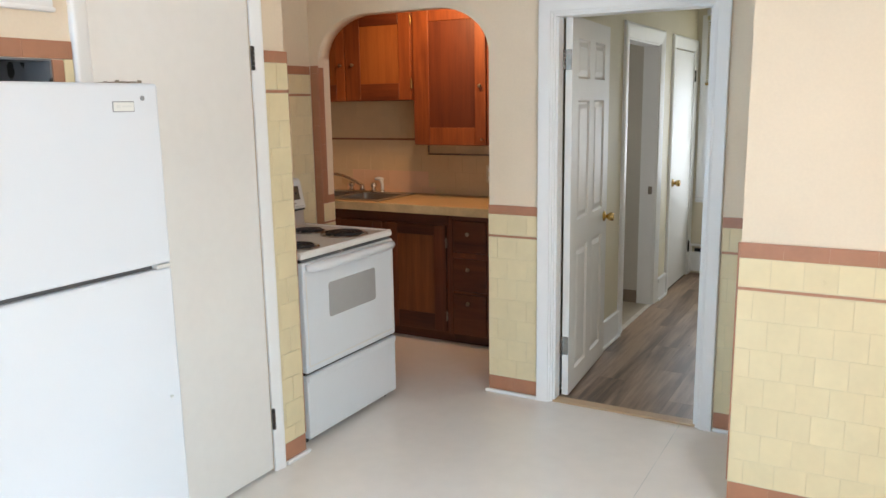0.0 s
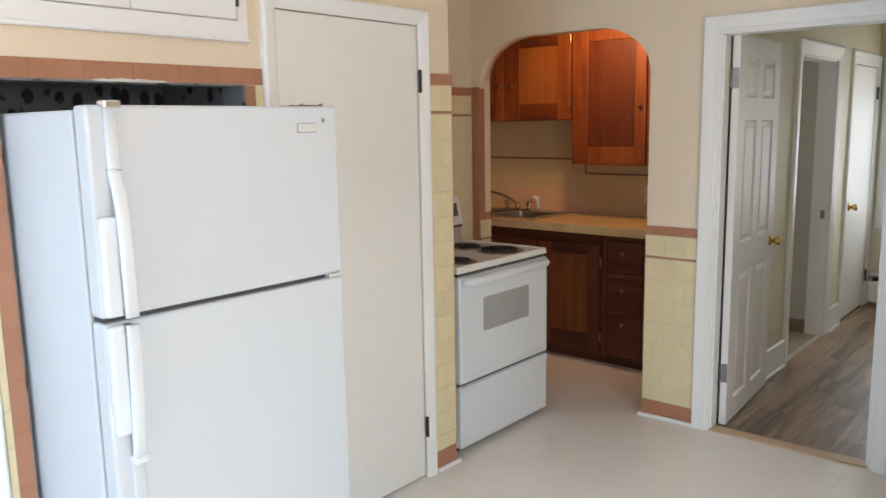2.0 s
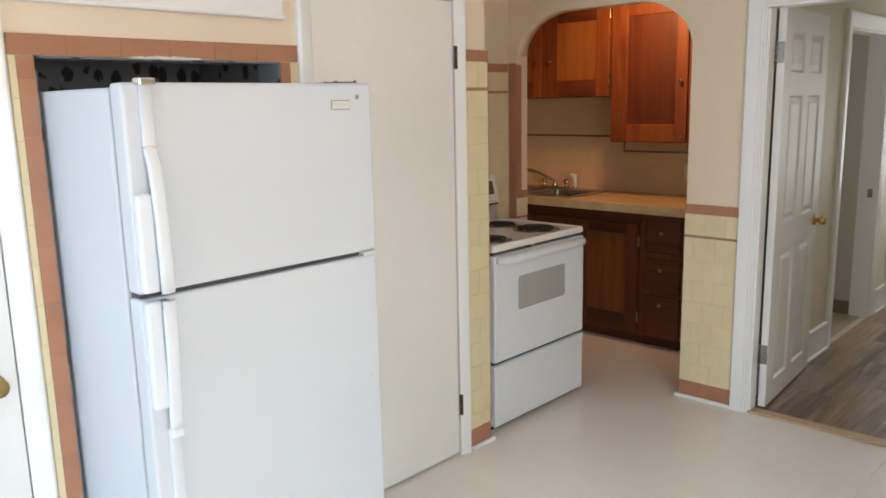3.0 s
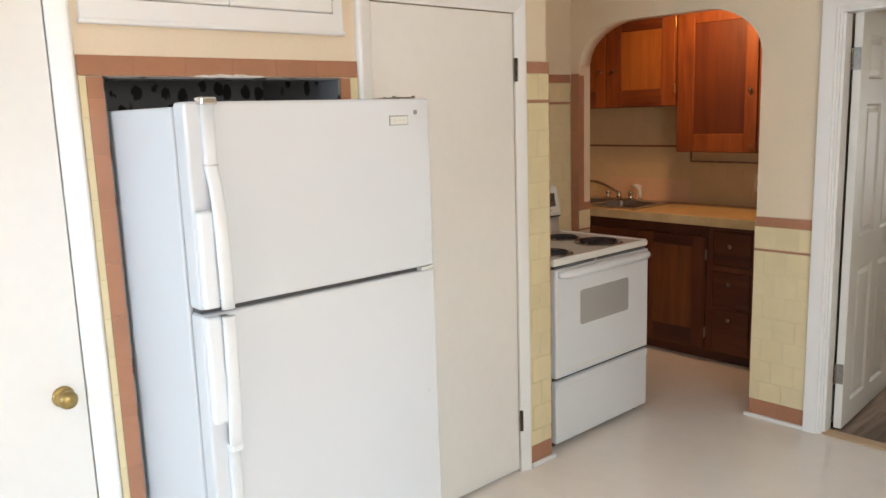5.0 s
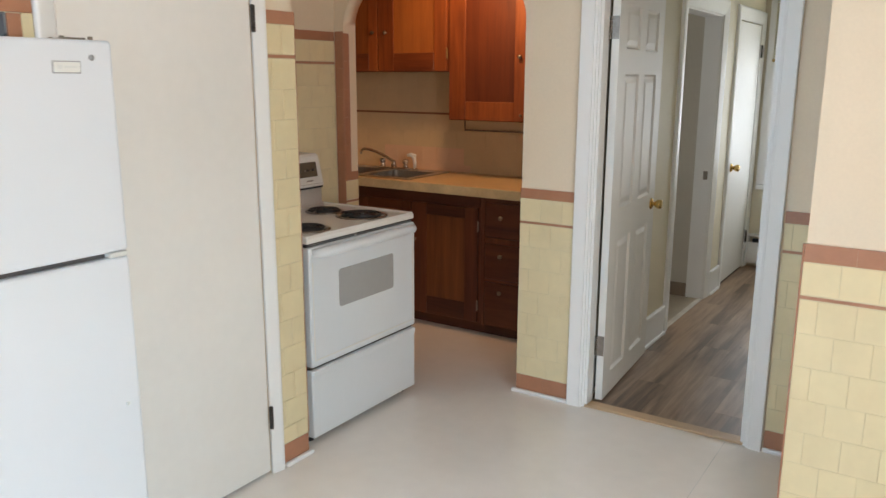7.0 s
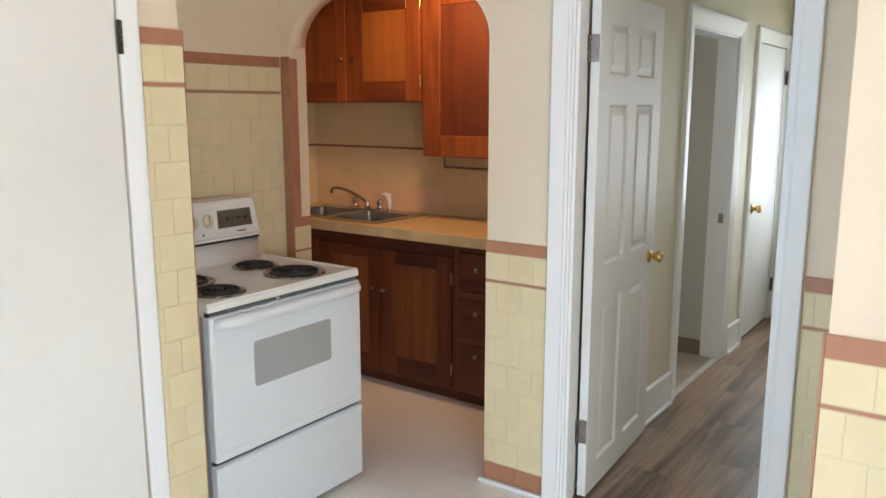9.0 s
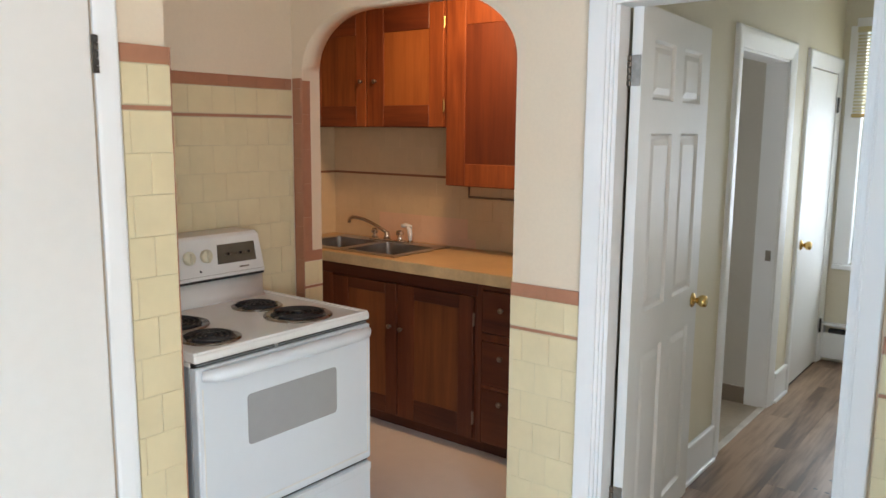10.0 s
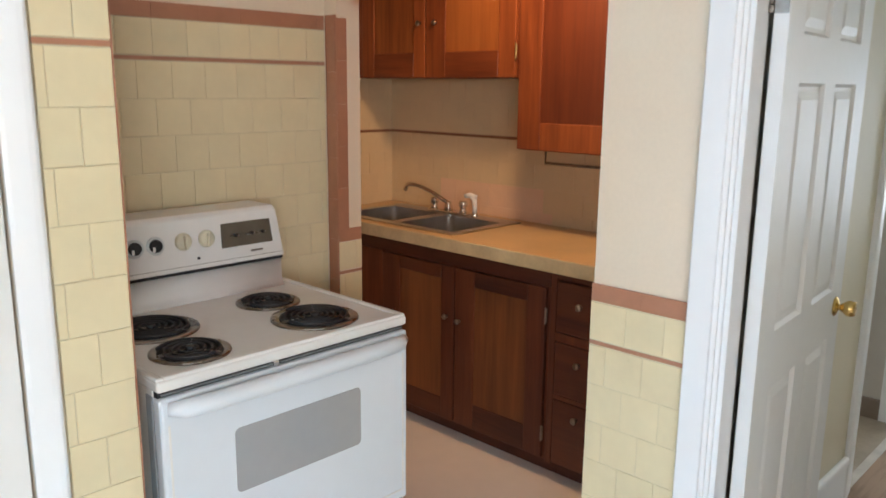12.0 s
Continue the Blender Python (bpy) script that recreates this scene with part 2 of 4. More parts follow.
_bl.new(_tr.outputs[0], _mx.inputs[2])
_bl.new(_mx.outputs[0], _bn["Material Output"].inputs["Surface"])
CHIP = surface("bare_plaster_chip", (0.75, 0.73, 0.69), 0.9, vary=0.1, scale=40, fine=120, bump=0.3)


# ---- building helpers ----
def box(bm, x0, x1, y0, y1, z0, z1, bev=0.0, seg=1):
    verts = bmesh.ops.create_cube(bm, size=1.0, matrix=Matrix.Translation(((x0 + x1) / 2, (y0 + y1) / 2, (z0 + z1) / 2)) @ Matrix.Diagonal((x1 - x0, y1 - y0, z1 - z0, 1)))["verts"]
    if bev:
        edges = list({e for v in verts for e in v.link_edges})
        bmesh.ops.bevel(bm, geom=edges, offset=bev, segments=seg, affect="EDGES", profile=0.5)
    return bm


def solid(*dims, bev=0.0, seg=1):
    return box(bmesh.new(), *dims, bev=bev, seg=seg)


def boxes(*rows):
    bm = bmesh.new()
    for r in rows:
        box(bm, *r)
    return bm


def lathe(profile, m=None, seg=20):
    """Turns (radius, height) pairs round the local z axis."""
    bm = bmesh.new()
    m = m or Matrix()
    rings = []
    for r, h in profile:
        rings.append([bm.verts.new(m @ Vector((max(r, 1e-4) * math.cos(a * math.tau / seg), max(r, 1e-4) * math.sin(a * math.tau / seg), h))) for a in range(seg)])
    for lo, hi in zip(rings, rings[1:]):
        for i in range(seg):
            bm.faces.new((lo[i], lo[(i + 1) % seg], hi[(i + 1) % seg], hi[i]))
    bm.faces.new(list(reversed(rings[0])))
    bm.faces.new(rings[-1])
    for f in bm.faces:
        f.smooth = True
    bmesh.ops.recalc_face_normals(bm, faces=bm.faces)
    return bm


def tube(points, radius, seg=8, flat=1.0):
    bm = bmesh.new()
    pts = [Vector(p) for p in points]
    rings = []
    side = None
    for i, p in enumerate(pts):
        d = (pts[min(i + 1, len(pts) - 1)] - pts[max(i - 1, 0)]).normalized()
        if side is None:
            side = d.orthogonal().normalized()
        side = (side - d * side.dot(d)).normalized()
        up = d.cross(side)
        r = radius[i] if isinstance(radius, (list, tuple)) else radius
        rings.append([bm.verts.new(p + r * (side * math.cos(a * math.tau / seg) + flat * up * math.sin(a * math.tau / seg))) for a in range(seg)])
    for lo, hi in zip(rings, rings[1:]):
        for i in range(seg):
            bm.faces.new((lo[i], lo[(i + 1) % seg], hi[(i + 1) % seg], hi[i])).smooth = True
    bm.faces.new(list(reversed(rings[0])))
    bm.faces.new(rings[-1])
    bmesh.ops.recalc_face_normals(bm, faces=bm.faces)
    return bm


def mesh_of(name, bm, material):
    me = bpy.data.meshes.new(name)
    bm.to_mesh(me)
    bm.free()
    me.materials.append(material)
    return me


def part(name, bm, material, parent, label=""):
    """One mesh under a thing or part; its vertices are in world metres."""
    ob = new(name, mesh_of(name, bm, material))
    ob.parent = parent
    if parent.parent is None:
        ob.matrix_parent_inverse = parent.matrix_basis.inverted()
    return tagged(ob, label=label)


def thing(name, place, label, category, group="", kind=""):
    ob = new(name)
    ob.empty_display_size = 0.05
    ob.matrix_basis = Matrix.Translation(place)
    return tagged(ob, label, category, group, kind)


def whole(name, bm, material, label, category, kind="structure"):
    bmesh.ops.remove_doubles(bm, verts=bm.verts, dist=1e-5)
    return tagged(new(name, mesh_of(name, bm, material)), label, category, "", kind)


# turned parts along +x, -y and so on
TO_X = Matrix.Rotation(radians(90), 4, "Y")
TO_NY = Matrix.Rotation(radians(90), 4, "X")


def at(x, y, z, turn=None):
    return Matrix.Translation((x, y, z)) @ (turn or Matrix())


# ---- the setting ----
ZC = 2.5          # ceiling
XW = -1.808       # west wall body; tile face stands at -1.80
YA = 4.208        # arch wall body; tile face stands at 4.20
XR = -2.563       # back of the stove recess
YR = 3.513        # east pier body
HX = -1.072       # hall's west wall

wall_west = whole("wall_west", boxes(
    (-1.93, XW, -1.8, 0.30, 0, ZC), (-1.93, XW, 0.30, 1.10, 2.0, ZC), (-1.93, XW, 1.10, 1.222, 0, ZC),
    (-1.93, XW, 1.222, 2.012, 1.735, ZC), (-1.93, XW, 2.012, 2.148, 0, ZC), (-1.93, XW, 2.148, 2.888, 2.0, ZC),
    (-1.93, XW, 2.888, 3.092, 0, ZC), (XR - 0.1, -1.93, 2.99, 3.092, 0, ZC)), PLASTER,
    "cream plaster wall with tiled pier and fridge alcove", "wall")
wall_recess = whole("wall_recess", boxes((XR - 0.1, XR, 3.092, YA, 0, ZC)), PLASTER, "cream plaster wall behind the stove, tiled to shoulder height", "wall")


def arch_curve():
    """The arch's underside from its east spring to its west spring: straight middle, elliptic shoulders."""
    out = []
    for i in range(15):
        a = i / 14 * math.pi / 2
        out.append((-1.39 - 0.33 + 0.33 * math.cos(a), 1.84 + 0.245 * math.sin(a)))
    for i in range(15):
        a = math.pi / 2 + i / 14 * math.pi / 2
        out.append((-2.497 + 0.33 + 0.33 * math.cos(a), 1.84 + 0.245 * math.sin(a)))
    return out


def arch_wall():
    bm = boxes((-3.62, -2.497, YA, 4.31, 0, ZC), (-1.39, -1.032, YA, 4.31, 0, ZC),
               (-1.032, -0.262, YA, 4.31, 2.005, ZC), (-0.262, 2.4, YA, 4.31, 0, ZC))
    curve = arch_curve()
    for (xa, za), (xb, zb) in zip(curve, curve[1:]):
        if abs(xa - xb) < 1e-6:
            continue
        v = [[bm.verts.new((x, y, z)) for x, z in ((xa, za), (xb, zb), (xb, ZC), (xa, ZC))] for y in (YA, 4.31)]
        bm.faces.new(v[0])
        bm.faces.new(list(reversed(v[1])))
        low = bm.faces.new((v[0][1], v[0][0], v[1][0], v[1][1]))
        low.smooth = True
    bmesh.ops.remove_doubles(bm, verts=bm.verts, dist=1e-5)
    bmesh.ops.recalc_face_normals(bm, faces=bm.faces)
    return bm


wall_arch = whole("wall_arch", arch_wall(), PLASTER, "cream plaster wall with a round-shouldered arch and a doorway", "wall")
wall_pier_east = whole("wall_pier_east", boxes((-0.006, 2.4, YR, YA, 0, ZC)), PLASTER, "cream plaster wall over yellow tile wainscot", "wall")
wall_east = whole("wall_east", boxes((2.3, 2.42, -1.8, -0.4, 0, ZC), (2.3, 2.42, 1.4, YR, 0, ZC), (2.3, 2.42, -0.4, 1.4, 0, 0.85), (2.3, 2.42, -0.4, 1.4, 2.15, ZC)), PLASTER, "cream plaster wall with a wide window", "wall")
wall_south = whole("wall_south", boxes((-1.93, -1.7, -1.82, -1.7, 0, ZC), (-0.7, -0.45, -1.82, -1.7, 0, ZC), (0.45, 2.42, -1.82, -1.7, 0, ZC), (-1.7, -0.7, -1.82, -1.7, 0, 0.85), (-1.7, -0.7, -1.82, -1.7, 2.15, ZC), (-0.45, 0.45, -1.82, -1.7, 0, 0.85), (-0.45, 0.45, -1.82, -1.7, 2.15, ZC)), PLASTER, "cream plaster wall with two windows", "wall")
wall_kitchenette = whole("wall_kitchenette", boxes((-3.64, -3.53, 4.31, 5.52, 0, ZC), (-3.53, -1.36, 5.408, 5.52, 0, ZC), (-1.36, -1.26, 4.31, 5.52, 0, ZC)), PLASTER, "cream plaster walls of the sink alcove", "wall")
wall_hall_west = whole("wall_hall_west", boxes((-1.19, HX, 4.31, 5.635, 0, ZC), (-1.19, HX, 5.635, 6.465, 1.985, ZC), (-1.19, HX, 6.465, 6.94, 0, ZC), (-1.19, HX, 6.94, 7.656, 1.985, ZC), (-1.19, HX, 7.656, 7.76, 0, ZC)), HALL_PAINT, "pale cream hall wall with an open doorway", "wall")
wall_hall_north = whole("wall_hall_north", boxes((-1.19, -0.955, 7.76, 7.91, 0, ZC), (-0.13, 0.25, 7.76, 7.91, 0, ZC), (-0.955, -0.13, 7.76, 7.91, 0, 0.70), (-0.955, -0.13, 7.76, 7.91, 2.30, ZC)), HALL_PAINT, "pale cream end wall with a window", "wall")
wall_hall_east = whole("wall_hall_east", boxes((0.12, 0.25, 4.31, 7.76, 0, ZC)), HALL_PAINT, "pale cream hall wall", "wall")
wall_side_room = whole("wall_side_room", boxes((-3.1, -1.19, 6.47, 6.57, 0, ZC), (-3.1, -1.19, 5.522, 5.56, 0, ZC), (-3.2, -3.1, 5.522, 5.72, 0, ZC), (-3.2, -3.1, 6.28, 6.57, 0, ZC), (-3.2, -3.1, 5.72, 6.28, 0, 1.0), (-3.2, -3.1, 5.72, 6.28, 2.0, ZC)), SIDE_WALL, "grey painted walls of a side room", "wall")
whole("wall_alcove", boxes((-2.42, -2.36, 1.19, 2.05, 0, 1.82), (-2.36, -1.932, 1.17, 1.205, 0, 1.82), (-2.36, -1.932, 2.03, 2.06, 0, 1.82), (-2.36, -1.932, 1.205, 2.03, 1.80, 1.83)), PAPER, "dark alcove lined with grey motif wallpaper", "wall")
whole("floor", boxes((-2.7, 2.45, -1.85, YA, -0.1, 0), (-3.7, -1.2, YA, 5.55, -0.1, 0)), VINYL, "glossy pale beige sheet vinyl floor", "floor")
whole("floor_seam", solid(-0.348, -0.3455, 1.9, 4.19, -0.001, 0.0004), SEAM, "thin seam line in the sheet vinyl", "floor seam")
floor_hall = whole("floor_hall", boxes((-1.19, 0.25, YA, 8.0, -0.1, -0.006)), BLACK, "hall floor of grey-brown wood planks", "floor")
whole("floor_side_room", boxes((-3.2, -1.19, 5.55, 6.57, -0.1, 0.0), (-1.19, HX + 0.004, 5.647, 6.453, -0.004, 0.0)), SIDE_FLOOR, "mottled beige vinyl floor of a side room", "floor")
whole("ceiling", boxes((-3.7, 2.45, -1.85, 8.0, ZC, ZC + 0.1)), CEIL, "plain white painted ceiling", "ceiling")


# ---- doors, casings and windows ----
CLAMSHELL = ((0, 0), (0, 0.009), (0.14, 0.0125), (0.4, 0.0165), (0.68, 0.0205), (0.84, 0.0215), (0.94, 0.019), (1, 0.012), (1, 0))
STEPPED = ((0, 0), (0, 0.008), (0.08, 0.011), (0.13, 0.0105), (0.17, 0.0165), (0.5, 0.0185), (0.95, 0.0195), (1, 0.016), (1, 0))


def casing(name, axis, plane, out, a0, a1, top, w, label, profile=CLAMSHELL):
    """Moulded door casing on a wall: two legs and a head, mitred. out is the way it stands proud."""
    c = thing(name, (plane, (a0 + a1) / 2, 0) if axis == "x" else ((a0 + a1) / 2, plane, 0), label, "door casing", kind="structure")
    wl, wr = w if isinstance(w, tuple) else (w, w)

    def spot(a, d, z):
        return (plane + out * d, a, z) if axis == "x" else (a, plane + out * d, z)

    def prism(ends):
        bm = bmesh.new()
        rows = [[bm.verts.new(p) for p in e] for e in ends]
        n = len(rows[0])
        for i in range(n):
            bm.faces.new((rows[0][i], rows[0][(i + 1) % n], rows[1][(i + 1) % n], rows[1][i]))
        bm.faces.new(rows[0])
        bm.faces.new(list(reversed(rows[1])))
        bmesh.ops.recalc_face_normals(bm, faces=bm.faces)
        return bm

    part("leg", prism([[spot(a0 - u * wl, d, 0) for u, d in profile], [spot(a0 - u * wl, d, top + u * wl) for u, d in profile]]), TRIM, c)
    part("leg", prism([[spot(a1 + u * wr, d, 0) for u, d in profile], [spot(a1 + u * wr, d, top + u * wl) for u, d in profile]]), TRIM, c)
    part("head", prism([[spot(a0 - u * wl, d, top + u * wl) for u, d in profile], [spot(a1 + u * wr, d, top + u * wl) for u, d in profile]]), TRIM, c)
    return c


def jamb_lining(name, x0, x1, y0, y1, top, axis, label):
    j = thing(name, ((x0 + x1) / 2, (y0 + y1) / 2, 0), label, "door frame", kind="structure")
    t = 0.012
    if axis == "y":   # opening in a wall of constant y
        part("side_jamb", solid(x0, x0 + t, y0, y1, 0, top, bev=0.001), TRIM, j)
        part("side_jamb", solid(x1 - t, x1, y0, y1, 0, top, bev=0.001), TRIM, j)
        part("head_jamb", solid(x0 + t, x1 - t, y0, y1, top - t, top, bev=0.001), TRIM, j)
    else:
        part("side_jamb", solid(x0, x1, y0, y0 + t, 0, top, bev=0.001), TRIM, j)
        part("side_jamb", solid(x0, x1, y1 - t, y1, 0, top, bev=0.001), TRIM, j)
        part("head_jamb", solid(x0, x1, y0 + t, y1 - t, top - t, top, bev=0.001), TRIM, j)
    return j


def hinge(parent, x, y, z, mat, size=0.09, wide=0.03, axis="x"):
    bm = bmesh.new()
    if axis == "x":
        box(bm, x - 0.002, x + 0.003, y - wide * 0.75, y + wide * 0.25, z - size / 2, z + size / 2, 0.001)
        for i in range(5):
            k = lathe([(0.0055, 0), (0.0055, size / 5 - 0.002)], at(x + 0.005, y, z - size / 2 + i * size / 5), 8)
            me = bpy.data.meshes.new("k")
            k.to_mesh(me)
            k.free()
            bm.from_mesh(me)
            bpy.data.meshes.remove(me)
    return part("hinge", bm, mat, parent, "dark metal butt hinge")


def knob_set(parent, place, turn, mat, r=0.027, neck=0.04, label="round brass knob", flared=False):
    prof = [(r * 1.15, 0), (r * 1.15, 0.004), (r * 0.9, 0.008), (r * 0.42, 0.011), (r * 0.36, neck * 0.6), (r * 0.55, neck * 0.75), (r * 0.95, neck), (r, neck + r * 0.45), (r * 0.85, neck + r * 0.9), (r * 0.35, neck + r * 1.08), (0.0, neck + r * 1.1)]
    if flared:
        prof = [(r * 1.2, 0), (r * 1.2, 0.004), (r * 0.95, 0.009), (r * 0.42, 0.013), (r * 0.4, neck * 0.45), (r * 0.62, neck * 0.72), (r * 0.93, neck), (r, neck + r * 0.35), (r * 0.93, neck + r * 0.8), (r * 0.8, neck + r * 0.95), (r * 0.5, neck + r * 0.97), (0.0, neck + r * 0.95)]
    return part("knob", lathe(prof, Matrix.Translation(place) @ turn, 20), mat, parent, label)


# west door
casing("casing_west_door", "x", XW, 1, 0.30, 1.092, 2.0, 0.06, "white painted moulded door casing")
west_door = thing("door_1", (XW, 0.7, 0), "closed flush white painted door with tarnished brass knob", "door", kind="structure")
part("slab", solid(-1.845, XW - 0.003, 0.3015, 1.0912, 0.01, 1.9985, bev=0.003), DOOR_WHITE, west_door)
knob_set(west_door, (XW - 0.003, 1.03, 0.865), TO_X, OLD_BRASS, 0.026, 0.032, "tarnished brass knob")

# closet door
casing("casing_closet", "x", XW, 1, 2.148, 2.888, 2.0, 0.062, "white painted moulded door casing")
closet_door = thing("door_2", (XW, 2.52, 0), "closed flush cream-white closet door", "door", kind="structure")
part("slab", solid(-1.845, XW + 0.004, 2.152, 2.882, 0.014, 1.9965, bev=0.004, seg=2), CLOSET_WHITE, closet_door)
for hz in (1.772, 0.245):
    hinge(closet_door, XW + 0.012, 2.888, hz, DARK_IRON, 0.095, 0.012)

# doorway to the hall
casing("casing_hall_doorway", "y", 4.2, -1, -1.03, -0.262, 2.005, (0.075, 0.066), "white painted stepped door casing", STEPPED)
jamb_lining("frame_hall_doorway", -1.032, -0.262, 4.2, 4.315, 2.005, "y", "white painted door frame of the hall doorway")
part("stop", boxes((-1.02, -1.007, 4.21, 4.275, 0, 1.99), (-0.286, -0.274, 4.21, 4.25, 0, 1.99)), TRIM, bpy.data.objects["frame_hall_doorway"])
whole("threshold", solid(-1.018, -0.275, 4.2, 4.27, 0, 0.012, bev=0.004, seg=2), OAK, "worn oak threshold strip in the doorway", "threshold")


def six_panel_door():
    d = thing("door_3", (-0.967, 4.3, 0), "open white six-panel door with brass knob", "door", kind="structure")
    xf, xb, y0, y1 = -0.967, -1.002, 4.3, 5.092
    cols = ((4.42, 4.648), (4.75, 4.978))
    rows = ((0.125, 0.80), (0.955, 1.585), (1.70, 1.90))
    bm = bmesh.new()
    ys = (y0, cols[0][0], cols[0][1], cols[1][0], cols[1][1], y1)
    zs = (0.012, rows[0][0], rows[0][1], rows[1][0], rows[1][1], rows[2][0], rows[2][1], 2.005)
    for i in range(5):
        for j in range(7):
            if i in (1, 3) and j in (1, 3, 5):
                continue
            box(bm, xb, xf, ys[i], ys[i + 1], zs[j], zs[j + 1])
    bmesh.ops.remove_doubles(bm, verts=bm.verts, dist=1e-5)
    part("stile_and_rail_frame", bm, DOOR_WHITE, d)
    for c in cols:
        for r in rows:
            p = bmesh.new()
            def ring(k, x):
                return [p.verts.new((x, y, z)) for y, z in ((c[0] + k, r[0] + k), (c[1] - k, r[0] + k), (c[1] - k, r[1] - k), (c[0] + k, r[1] - k))]
            rings = [ring(0, xf), ring(0.009, xf - 0.011), ring(0.02, xf - 0.011), ring(0.042, xf - 0.003)]
            for a, b in zip(rings, rings[1:]):
                for i in range(4):
                    p.faces.new((a[i], a[(i + 1) % 4], b[(i + 1) % 4], b[i]))
            p.faces.new(rings[-1])
            back = [p.verts.new((xb + 0.002, v.co.y, v.co.z)) for v in rings[0]]
            for i in range(4):
                p.faces.new((rings[0][(i + 1) % 4], rings[0][i], back[i], back[(i + 1) % 4]))
            p.faces.new(list(reversed(back)))
            bmesh.ops.recalc_face_normals(p, faces=p.faces)
            part("panel", p, DOOR_WHITE, d)
    for hz in (1.79, 0.29):
        b = bmesh.new()
        box(b, xf - 0.034, xf - 0.002, y0 - 0.004, y0 - 0.001, hz - 0.05, hz + 0.05, 0.0008)
        for i in range(5):
            box(b, xb - 0.012, xb + 0.001, y0 - 0.012, y0, hz - 0.05 + i * 0.02, hz - 0.032 + i * 0.02, 0.003, 2)
        part("hinge", b, PEWTER, d, "dark metal butt hinge")
    knob_set(d, (xf, 5.025, 0.895), TO_X, BRASS, 0.026, 0.036, flared=True)
    d.matrix_basis = d.matrix_basis @ Matrix.Rotation(radians(4), 4, "Z")
    return d


six_panel_door()

# hall: open doorway, closed door, baseboards
casing("casing_side_room", "x", HX, 1, 5.635, 6.465, 1.985, 0.1, "white painted moulded door casing")
jamb_lining("frame_side_room", -1.19, HX, 5.635, 6.465, 1.985, "x", "white painted door frame of the side room")
part("strike_plate", solid(-1.125, -1.095, 6.449, 6.453, 0.87, 0.93, bev=0.001), PEWTER, bpy.data.objects["frame_side_room"], "brass strike plate")
casing("casing_hall_closet", "x", HX, 1, 6.942, 7.654, 1.985, 0.1, "white painted moulded door casing")
hall_door = thing("door_4", (HX, 7.3, 0), "closed flush white door with brass knob", "door", kind="structure")
part("slab", solid(HX - 0.04, HX + 0.003, 6.946, 7.65, 0.012, 1.98, bev=0.004), DOOR_WHITE, hall_door)
for hz in (1.78, 0.27):
    hinge(hall_door, HX + 0.016, 7.654, hz, BLACK, 0.1, 0.02)
knob_set(hall_door, (HX + 0.003, 7.005, 0.905), TO_X, BRASS, 0.027, 0.036, flared=True)


def baseboard(name, y0, y1):
    b = thing(name, (HX, (y0 + y1) / 2, 0), "tall white painted baseboard with shoe moulding", "baseboard", kind="structure")
    part("board", solid(HX, HX + 0.016, y0, y1, 0, 0.15, bev=0.002), TRIM, b)
    part("cap_moulding", solid(HX, HX + 0.024, y0, y1, 0.15, 0.185, bev=0.009, seg=3), TRIM, b)
    part("shoe_moulding", solid(HX + 0.016, HX + 0.034, y0, y1, 0, 0.02, bev=0.008, seg=2), TRIM, b)


baseboard("baseboard", 4.33, 5.528)
baseboard("baseboard", 6.575, 6.832)
whole("threshold_side_room", solid(HX - 0.03, HX + 0.006, 5.648, 6.452, 0.0, 0.006, bev=0.002), TRIM_STRIP, "narrow pale strip between the hall floor and side room", "threshold")
whole("baseboard_side_room", solid(-3.1, -1.19, 6.458, 6.472, 0, 0.1, bev=0.003), SIDE_BASE, "taupe vinyl baseboard", "baseboard")


def window(name, label, axis, plane, a0, a1, z0, z1, out, blind_to=None):
    w = thing(name, (plane, (a0 + a1) / 2, z0) if axis == "x" else ((a0 + a1) / 2, plane, z0), label, "window", kind="structure")
    def b(a, c, z_0, z_1, d0, d1, bev=0.004):
        p0, p1 = sorted((plane + out * d0, plane + out * d1))
        return solid(p0, p1, a, c, z_0, z_1, bev=bev) if axis == "x" else solid(a, c, p0, p1, z_0, z_1, bev=bev)
    part("side_casing", b(a0 - 0.075, a0 + 0.03, z0, z1, -0.02, 0.06), TRIM, w)
    part("side_casing", b(a1 - 0.03, a1 + 0.04, z0, z1, -0.02, 0.06), TRIM, w)
    part("head_casing", b(a0 - 0.04, a1 + 0.04, z1 - 0.03, z1 + 0.05, -0.02, 0.058), TRIM, w)
    part("sill", b(a0 - 0.07, a1 + 0.07, z0 - 0.035, z0, -0.05, 0.08), TRIM, w)
    zm = (z0 + z1) / 2
    for lo, hi, d in ((z0, zm + 0.02, 0.07), (zm - 0.02, z1 - 0.03, 0.1)):
        s = part("sash", b(a0 + 0.03, a0 + 0.07, lo, hi, d, d + 0.025, 0.002), TRIM, w)
        part("sash", b(a1 - 0.07, a1 - 0.03, lo, hi, d, d + 0.025, 0.002), TRIM, w)
        part("sash", b(a0 + 0.07, a1 - 0.07, lo, lo + 0.04, d, d + 0.025, 0.002), TRIM, w)
        part("sash", b(a0 + 0.07, a1 - 0.07, hi - 0.04, hi, d, d + 0.025, 0.002), TRIM, w)
        g = part("pane", b(a0 + 0.07, a1 - 0.07, lo + 0.04, hi - 0.04, d + 0.01, d + 0.014, 0), GLASS, w)
        g.visible_shadow = False
    return w


